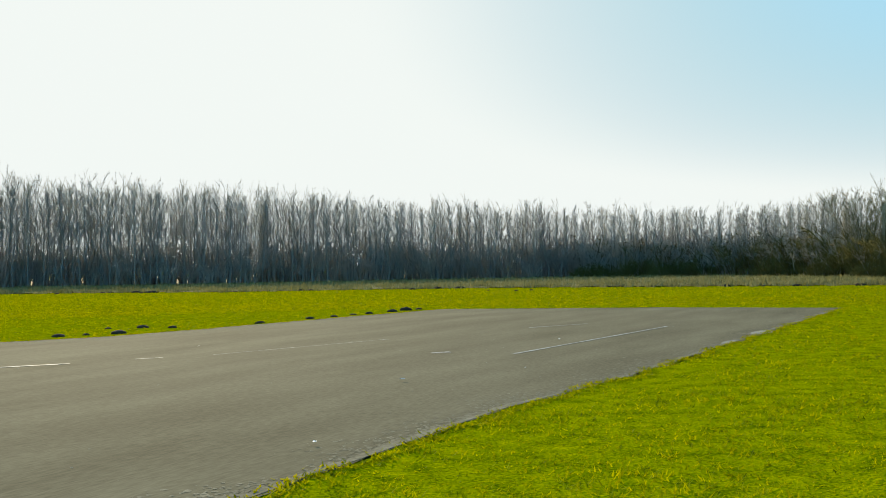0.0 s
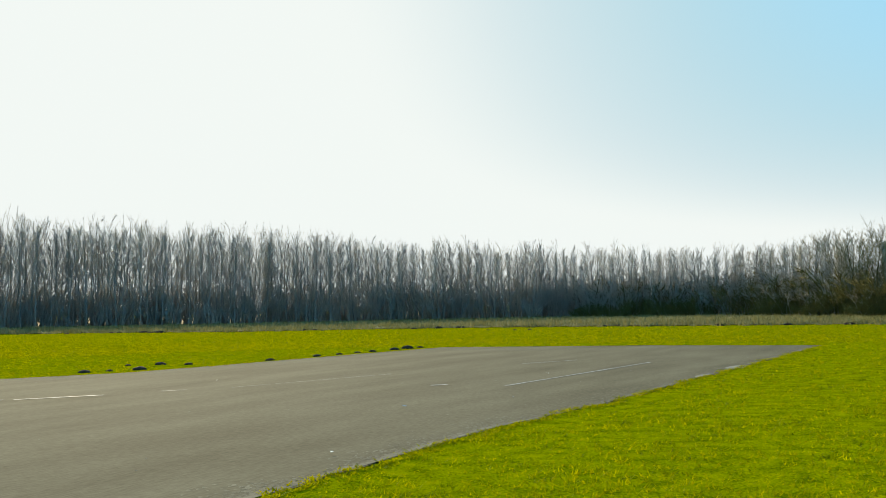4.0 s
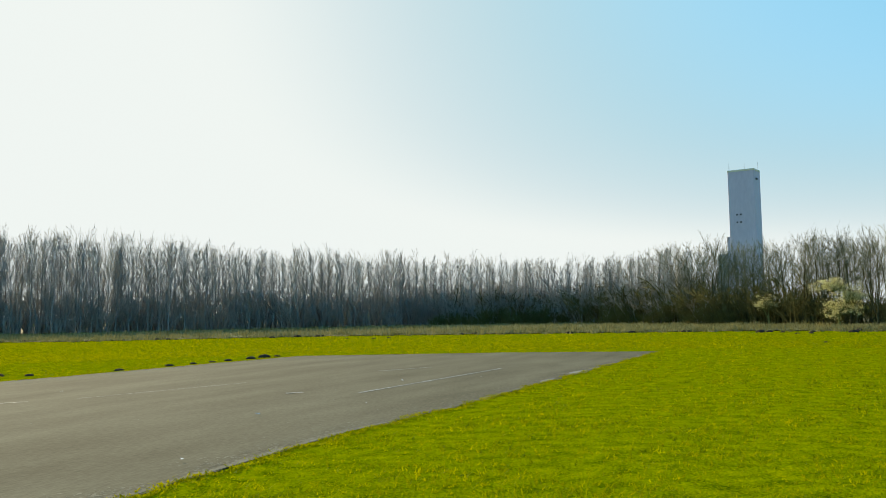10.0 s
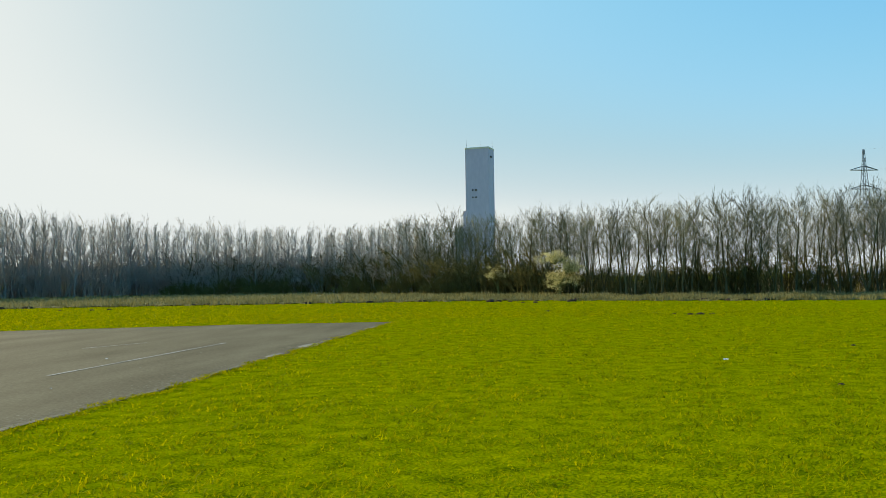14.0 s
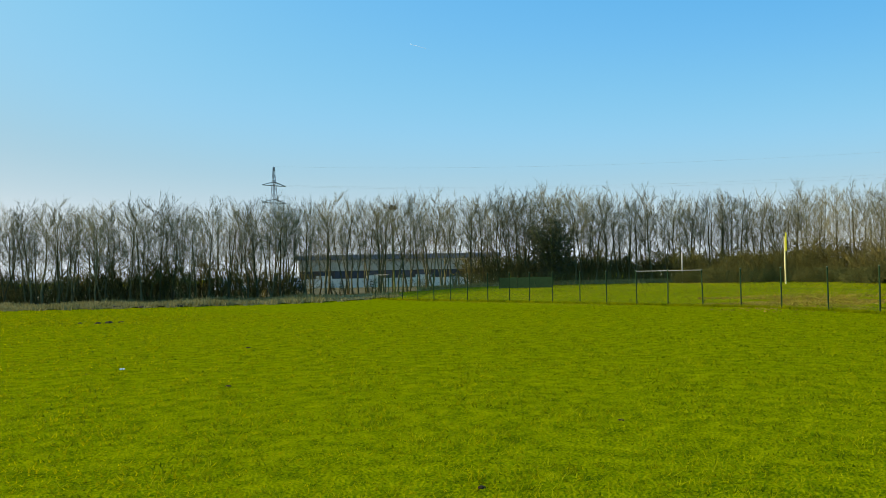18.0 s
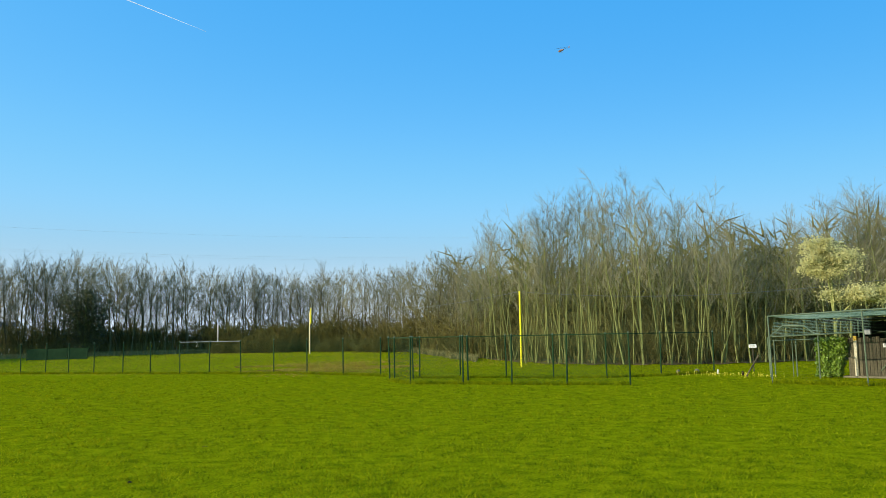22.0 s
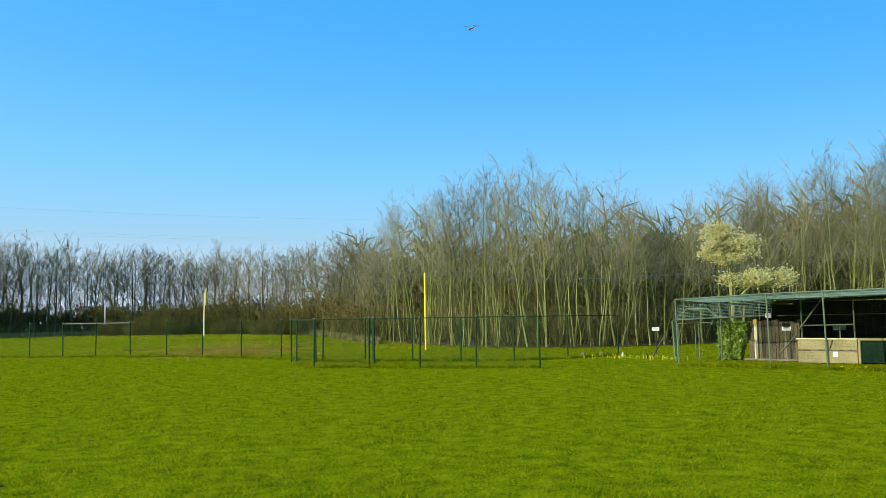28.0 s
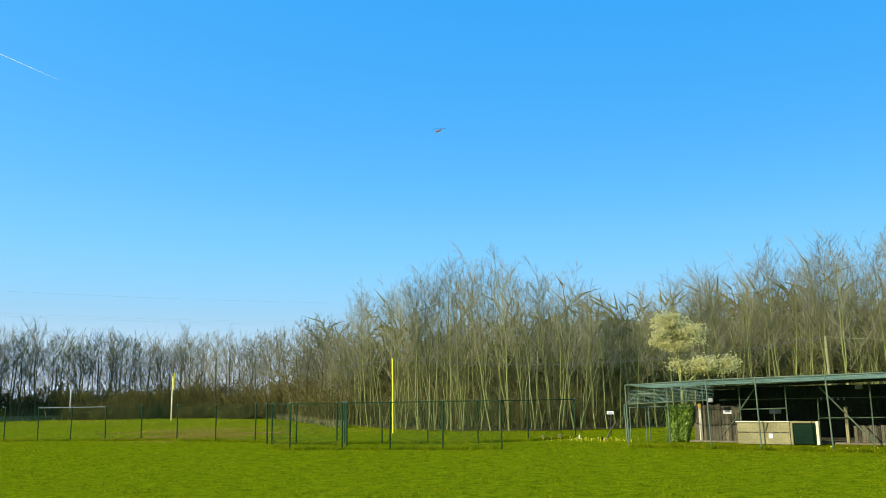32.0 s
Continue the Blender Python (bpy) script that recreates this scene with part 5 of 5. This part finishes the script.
# ---- molehills ----
def molehill(x, y, w, seed):
    rng = random.Random(seed)
    bm = bmesh.new()
    bmesh.ops.create_icosphere(bm, subdivisions=3, radius=0.5)
    for v in bm.verts:
        n = noise.noise((v.co.x * 5 + seed, v.co.y * 5, v.co.z * 5)) * 0.12 + noise.noise((v.co.x * 13 + seed, v.co.y * 13, v.co.z * 13)) * 0.05
        v.co *= 1 + n
        v.co.z = max(v.co.z, -0.08) * 0.48
    bmesh.ops.scale(bm, vec=(w, w * rng.uniform(0.8, 1.1), w), verts=bm.verts)
    me = bpy.data.meshes.new("molehill")
    bm.to_mesh(me)
    bm.free()
    me.materials.append(M_SOIL)
    ob = new("molehill", me)
    ob.matrix_basis = pose(x, y, terrain(x, y), 0, 0, rng.uniform(0, 360))
    return tagged(ob, "crumbly dark brown molehill in the grass", "molehill", "molehills")


HILLS = [(-11.1, 25.1, 0.4), (-10.5, 25.5, 0.28), (-9.75, 25.9, 0.5), (-6.5, 29.4, 0.4), (-5.2, 31.4, 0.4), (-4.5, 32.4, 0.33), (-3.9, 33.2, 0.33),
         (-3.4, 34.1, 0.4), (-2.6, 35.3, 0.5), (-2.1, 36.2, 0.65), (-1.6, 36.8, 0.36), (-9.9, 28.2, 0.45), (-10.9, 28.0, 0.25), (-8.9, 28.0, 0.36)]
for k, (x, y, w) in enumerate(HILLS):
    molehill(x, y, w * 0.85, k)
rng_m = random.Random(4)
for k in range(46):
    a = rng_m.uniform(-48, 27)
    x, y = polar(a, lerp(VERGE, a)[0] - rng_m.uniform(-0.6, 0.9) - (2.5 if rng_m.random() < 0.15 else 0))
    molehill(x, y, rng_m.uniform(0.35, 0.8), 100 + k)
for k, (a, d) in enumerate(((-41.2, 40), (-42.2, 39.5), (-42.8, 39.7), (-43.5, 40), (-31.5, 58), (-32.3, 58.5), (-33.2, 44), (-4.0, 60), (-5.0, 60.5), (-2.2, 61))):
    x, y = polar(a, d)
    molehill(x, y, 0.25 + 0.06 * (k % 3), 200 + k)

for k, (x, y) in enumerate([(11.06, 3.16), (12.04, 9.92), (18.29, 14.63), (7.53, 3.41)]):
    molehill(x, y, 0.08 + 0.02 * (k % 3), 300 + k)

# ---- the shaft tower ----
tx_, ty_ = polar(-28.55, 500)
tower = thing("shaft_tower", tx_, ty_, 0, -29.2 - 15, "tall windowless pale grey concrete tower with thin aerials", "tower")
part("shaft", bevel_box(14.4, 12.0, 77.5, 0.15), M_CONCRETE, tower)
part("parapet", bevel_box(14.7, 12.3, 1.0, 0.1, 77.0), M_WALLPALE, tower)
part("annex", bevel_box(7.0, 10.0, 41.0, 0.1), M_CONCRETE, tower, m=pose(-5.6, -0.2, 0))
part("side_block", bevel_box(8.0, 9.0, 31.5, 0.1), M_OLIVECLAD, tower, "darker olive-grey lower block", pose(-10.8, 0.2, 0))
for x, z in ((-1.6, 52.5), (0.4, 52.5), (-1.6, 48.2), (0.4, 48.2)):
    part("window", bevel_box(0.9, 0.3, 0.9, 0.0, z), M_DARK, tower, m=pose(x - 1.2, -6.0, 0))
for x, y in ((-6.5, -5), (0.5, 0), (6.8, 4)):
    s_ = Soup()
    s_.tube([(x, y, 77.5), (x, y, 82.5)], [0.12, 0.05], 5)
    child("aerial", s_.mesh("aerial", M_STEEL), tower)
part("side_hood", bevel_box(0.6, 3.0, 1.0, 0.05, 72.0), M_DARK, tower, m=pose(7.3, -1.5, 0))

# ---- the power line ----
ux, uy = polar(-52.5, 380)
pylon = thing("power_pylon", ux, uy, 0, -20, "lattice steel power pylon with three crossarms", "pylon")
s_ = Soup()
TOP = 51.0


def leg(k, z):
    half = 3.4 * (1 - z / TOP) ** 1.15 + 0.25
    return Vector(((1, 1, -1, -1)[k] * half, (1, -1, -1, 1)[k] * half, z))


levels = [0, 7, 13, 18.5, 23, 27, 30.5, 33.5, 36.5, 39.5, 42.5, 45.5, 48, TOP]
for k in range(4):
    s_.tube([leg(k, z) for z in levels], [0.12] * len(levels), 4)
    for z0, z1 in zip(levels, levels[1:]):
        s_.tube([leg(k, z0), leg((k + 1) % 4, z1)], [0.05, 0.05], 3)
        s_.tube([leg((k + 1) % 4, z0), leg(k, z1)], [0.05, 0.05], 3)
child("lattice_mast", s_.mesh("lattice_mast", M_STEEL), pylon)
ARMS = [(27.5, 7.2), (35.0, 6.3), (42.6, 6.0)]
for z, half in ARMS:
    s_ = Soup()
    for yy in (-0.5, 0.5):
        s_.tube([(-half, 0, z), (0, yy, z + 1.7), (half, 0, z)], [0.15, 0.17, 0.15], 4)
        s_.tube([(-half, 0, z), (0, yy, z), (half, 0, z)], [0.15, 0.17, 0.15], 4)
    for q in (-0.6, -0.3, 0.3, 0.6):
        s_.tube([(half * q, 0, z), (half * q, 0, z + 1.7 * (1 - abs(q)))], [0.06, 0.06], 3)
    child("crossarm", s_.mesh("crossarm", M_STEEL), pylon)
far_end = Vector((*polar(-122, 430), 0))
across = Vector((math.cos(radians(-20)), math.sin(radians(-20)), 0))
base = Vector((ux, uy, 0))
for z, half in [(TOP, 0.0)] + ARMS[1:]:
    for sgn in ((0,) if half == 0 else (-1, 1)):
        cable("power_line", base + across * half * sgn + Vector((0, 0, z)), far_end + across * half * sgn + Vector((0, 0, z)), 9.0, 0.016,
              "thin overhead power line in the blue sky", M_LINE, group="overhead lines")

# ---- far buildings behind the trees ----
def warehouse(az, d, width, depth, height, label, wall, band, bays):
    x, y = polar(az, d)
    ob = thing("warehouse", x, y, -0.9, az, label, "building")
    part("wall", bevel_box(width, depth, height * 0.38, 0.05), wall, ob)
    part("window_band", bevel_box(width - 0.1, depth - 0.1, height * 0.2, 0.0, height * 0.38), M_BAND, ob, "dark brown window band")
    part("upper_wall", bevel_box(width + 0.2, depth + 0.2, height * 0.29, 0.05, height * 0.58), band, ob)
    part("roof", bevel_box(width + 1.0, depth + 1.0, height * 0.13, 0.05, height * 0.87), M_ROOFGREY, ob, "dark grey-blue roof edge")
    for k in range(bays):
        xx = -width / 2 + width * (k + 0.5) / bays
        w = child("window", WIN_ME, ob, m=pose(xx, -depth / 2 - 0.0, height * 0.4))
        if k % 3 == 1:
            child("loading_door", GATE_ME, ob, m=pose(xx, -depth / 2 - 0.06, 0.3))
    return ob


bm = bevel_box(1.9, 0.1, 1.1, 0.0)
WIN_ME = bpy.data.meshes.new("window")
bm.to_mesh(WIN_ME)
bm.free()
WIN_ME.materials.append(M_GLASS)
bm = bevel_box(2.6, 0.1, 2.6, 0.0)
GATE_ME = bpy.data.meshes.new("loading_door")
bm.to_mesh(GATE_ME)
bm.free()
GATE_ME.materials.append(M_WALLPALE)
warehouse(-60.7, 150, 33, 14, 6.4, "long low pale warehouse with a dark window band behind the trees", M_WALLPALE, M_WALLBEIGE, 12)
warehouse(-71.5, 165, 12, 9, 4.6, "red-brown brick hall behind the trees", M_BRICK, M_BRICK, 4)
warehouse(-78.3, 140, 9, 8, 3.6, "low red-brown brick building behind the trees", M_BRICK, M_ROOFGREY, 3)


# ---- trails in the sky and the model helicopter ----
def contrail(az0, el0, az1, el1, w, d=4200):
    a = Vector((*polar(az0, d), EYE + d * math.tan(radians(el0))))
    b = Vector((*polar(az1, d), EYE + d * math.tan(radians(el1))))
    s = Soup()
    s.tube([a.lerp(b, i / 12) for i in range(13)], [w * (1.0 - 0.8 * i / 12) for i in range(13)], 6)
    return tagged(new("contrail", s.mesh("contrail", M_CLOUD, True)), "thin white contrail across the blue sky", "contrail")


contrail(-70.0, 22.4, -78.9, 19.95, 3.2)
contrail(-61.7, 15.42, -63.0, 15.05, 0.9)

heli = thing("model_helicopter", -5.25 + 46 * math.sin(radians(104.1)), 1.31 - 46 * math.cos(radians(76)) * 1.0, EYE + 46 * math.tan(radians(18.2)), 40,
             "small model helicopter in flight with a thin tail boom", "helicopter")
heli.scale = (0.5, 0.5, 0.5)
s_ = Soup()
s_.tube([(0.42, 0, -0.1), (0.34, 0, -0.08), (0.1, 0, -0.02), (-0.2, 0, 0.0), (-0.35, 0, 0.02)], [0.02, 0.09, 0.13, 0.08, 0.03], 10)
child("canopy", s_.mesh("canopy", M_HELI, True), heli)
s_ = Soup()
s_.tube([(-0.3, 0, 0.02), (-1.0, 0, 0.06)], [0.02, 0.014], 6)
child("tail_boom", s_.mesh("tail_boom", M_DARK), heli)
part("tail_fin", bevel_box(0.12, 0.01, 0.26, 0.002, -0.04), M_HELI, heli, m=pose(-1.0, 0, 0.0))
s_ = Soup()
s_.tube([(0, 0, 0.05), (0, 0, 0.24)], [0.012, 0.012], 6)
child("mast", s_.mesh("mast", M_STEEL), heli)
for turn in (20, 200):
    part("rotor_blade", bevel_box(0.72, 0.055, 0.008, 0.002, 0.23), M_DARK, heli, m=pose(0, 0, 0, 0, 0, turn) @ pose(0.4, 0, 0))
for yy in (-0.1, 0.1):
    s_ = Soup()
    s_.tube([(0.25, yy, -0.24), (-0.25, yy, -0.24)], [0.01, 0.01], 5)
    s_.tube([(0.12, yy, -0.24), (0.1, yy * 0.4, -0.1)], [0.008, 0.008], 5)
    child("skid", s_.mesh("skid", M_STEEL), heli)


# ---- longer grass along the fences, flowers, scraps ----
lx, ly = [], []
for line in (far_posts, back_posts, front_posts, [tuple((SHED @ Vector(sw(s, NET_W, 0)))[:2]) for s in NET_S], [(33.0, -3.4), (28.4, -3.1)]):
    for (x0, y0), (x1, y1) in zip(line, line[1:]):
        k = int(240 * math.hypot(x1 - x0, y1 - y0))
        u = rng_np.uniform(0, 1, k)
        lx.append(x0 + (x1 - x0) * u + rng_np.normal(0, 0.07, k))
        ly.append(y0 + (y1 - y0) * u + rng_np.normal(0, 0.07, k))
lx, ly = np.concatenate(lx), np.concatenate(ly)
lz = np.array([terrain(a, b) for a, b in zip(lx, ly)])
tagged(new("fence_grass", numpy_mesh("fence_grass", blades(lx, ly, lz, 0.15, 0.014, rng_np, 0.5), M_BLADE)),
       "longer dark green grass left uncut along the fences", "grass", kind="stuff")
# worn, drier turf on the bank
sx_, sy_ = rng_np.uniform(40, 88, 22000), rng_np.uniform(-12, 44, 22000)
ok = (sx_ > 46.0 - 0.1 * sy_) & (np.hypot(sx_, sy_) < 92) & ((sx_ - 37) * 1.9 > sy_)
sx_, sy_ = sx_[ok], sy_[ok]
sz_ = np.array([terrain(a, b) for a, b in zip(sx_, sy_)])
tagged(new("bank_turf", numpy_mesh("bank_turf", blades(sx_, sy_, sz_, 0.06, 0.05, rng_np, 0.9), M_DRYTURF)),
       "thin yellow-green grass in the turf of the bank", "rough grass", kind="stuff")
# bare, trodden turf before the pale boundary pole
wa, wd = rng_np.uniform(-93, -80, 9000), rng_np.normal(51, 4.5, 9000)
wx, wy = -wd * np.sin(np.radians(wa)), wd * np.cos(np.radians(wa))
ok = np.sin(wx * 0.8 + wy * 0.3) + np.sin(wy * 0.55) > -0.5
wx, wy = wx[ok], wy[ok]
wz = np.array([terrain(a, b) for a, b in zip(wx, wy)])
tagged(new("worn_turf", numpy_mesh("worn_turf", blades(wx, wy, wz, 0.05, 0.05, rng_np, 1.0), M_WORN)),
       "worn yellow-brown turf on the slope of the bank", "rough grass", kind="stuff")
# tall pale grass on the crest of the bank
az = rng_np.uniform(-97, -62, 15000)
rr = np.interp(-az, [-a for a, *_ in WOOD], [v[1] for v in WOOD]) - 4.5 + rng_np.normal(0, 1.4, len(az))
cx, cy = -rr * np.sin(np.radians(az)), rr * np.cos(np.radians(az))
cz = np.array([terrain(a, b) for a, b in zip(cx, cy)])
tagged(new("bank_grass", numpy_mesh("bank_grass", blades(cx, cy, cz, 0.4, 0.06, rng_np, 0.5), M_ROUGH)),
       "pale dry grass on the crest of the bank", "rough grass", kind="stuff")
flower = Soup()
rng_f = random.Random(31)
for k in range(85):
    s = rng_f.uniform(-5.5, -0.6) if k < 70 else rng_f.uniform(5.9, 9.5)
    w = rng_f.gauss(1.3, 0.3) if k < 70 else rng_f.gauss(4.7, 0.15)
    p = SHED @ Vector(sw(s, w, 0))
    h = rng_f.uniform(0.07, 0.16)
    flower.tube([p, p + Vector((0, 0, h))], [0.004, 0.003], 3, cap=False)
    for j in range(3):
        flower.flake(p + Vector((rng_f.gauss(0, 0.01), rng_f.gauss(0, 0.01), h)), 0.038, rng_f)
tagged(new("daffodils", flower.mesh("daffodils", M_YFLOWER)), "scattered small yellow daffodils in the grass before the wood", "flowers", kind="stuff")


def scrap(x, y, z, size, seed):
    rng = random.Random(seed)
    bm = bmesh.new()
    bmesh.ops.create_grid(bm, x_segments=5, y_segments=4, size=0.5)
    for v in bm.verts:
        v.co = Vector((v.co.x * size, v.co.y * size * 0.6, 0.012 + 0.35 * size * abs(noise.noise((v.co.x * 3 + seed, v.co.y * 3, 0)))))
    me = bpy.data.meshes.new("paper_scrap")
    bm.to_mesh(me)
    bm.free()
    me.materials.append(M_SIGN)
    ob = new("paper_scrap", me)
    ob.matrix_basis = pose(x, y, z, 0, 0, rng.uniform(0, 360))
    return tagged(ob, "crumpled white scrap of paper on the ground", "litter", "scraps")


scrap(13.1, 13.45, 0.03, 0.17, 1)
scrap(-1.02, 14.78, 0.03, 0.08, 2)
scrap(0.95, 16.0, 0.03, 0.05, 3)
scrap(-1.63, 10.2, 0.03, 0.06, 4)
scrap(-6.0, 21.0, 0.03, 0.06, 5)
scrap(2.2, 21.3, 0.03, 0.06, 6)

# a crow's nest high in the row of trees
nx_, ny_ = polar(-60.4, 86)
nest = Soup()
rng_f = random.Random(77)
for k in range(220):
    t = rng_f.uniform(0, 2 * math.pi)
    c = Vector((math.cos(t) * 0.28, math.sin(t) * 0.28, rng_f.gauss(0, 0.12)))
    d = Vector((-math.sin(t) + rng_f.gauss(0, 0.4), math.cos(t) + rng_f.gauss(0, 0.4), rng_f.gauss(0, 0.3))).normalized() * 0.25
    nest.tube([c - d, c + d], [0.012, 0.008], 3, cap=False)
nest_ob = thing("twig_nest", nx_, ny_, 8.6, 0, "dark round twig nest high in a bare tree", "nest")
child("twig_ring", nest.mesh("twig_ring", M_SHEDDARK), nest_ob)
bough = Soup()
bough.tube([(0.1, 0, -8.55), (0.05, 0.1, -4), (0, 0, -0.1)], [0.14, 0.09, 0.03], 6)
child("bough", bough.mesh("bough", M_BARK), nest_ob)


def van(x, y, rz, label):
    ob = thing("parked_van", x, y, terrain(x, y) + 0.06, rz, label, "van", "parked vans")
    bm = bevel_box(4.6, 1.8, 1.5, 0.15, 0.35)
    for v in bm.verts:
        if v.co.x > 1.2 and v.co.z > 1.2:
            v.co.x -= 0.7
    part("body", bm, M_SIGN, ob)
    for sy in (-0.92, 0.92):
        part("side_window", bevel_box(0.9, 0.02, 0.5, 0.005, 1.2), M_GLASS, ob, m=pose(0.75, sy, 0))
        for xx in (-1.5, 1.5):
            s_ = Soup()
            s_.tube([(xx, sy - 0.1, 0.33), (xx, sy + 0.02, 0.33)], [0.33, 0.33], 14)
            wheel = child("wheel", s_.mesh("wheel", M_DARK), ob)
            s_ = Soup()
            s_.tube([(xx, sy - 0.12, 0.33), (xx, sy + 0.035, 0.33)], [0.18, 0.18], 10)
            child("rim", s_.mesh("rim", M_STEEL), wheel)
    return ob


for k, (x, y) in enumerate(((88.5, 66.0), (84.0, 71.5), (86.0, 69.0))):
    van(x, y, -35 + 20 * k, "white parked van half hidden behind the trees")
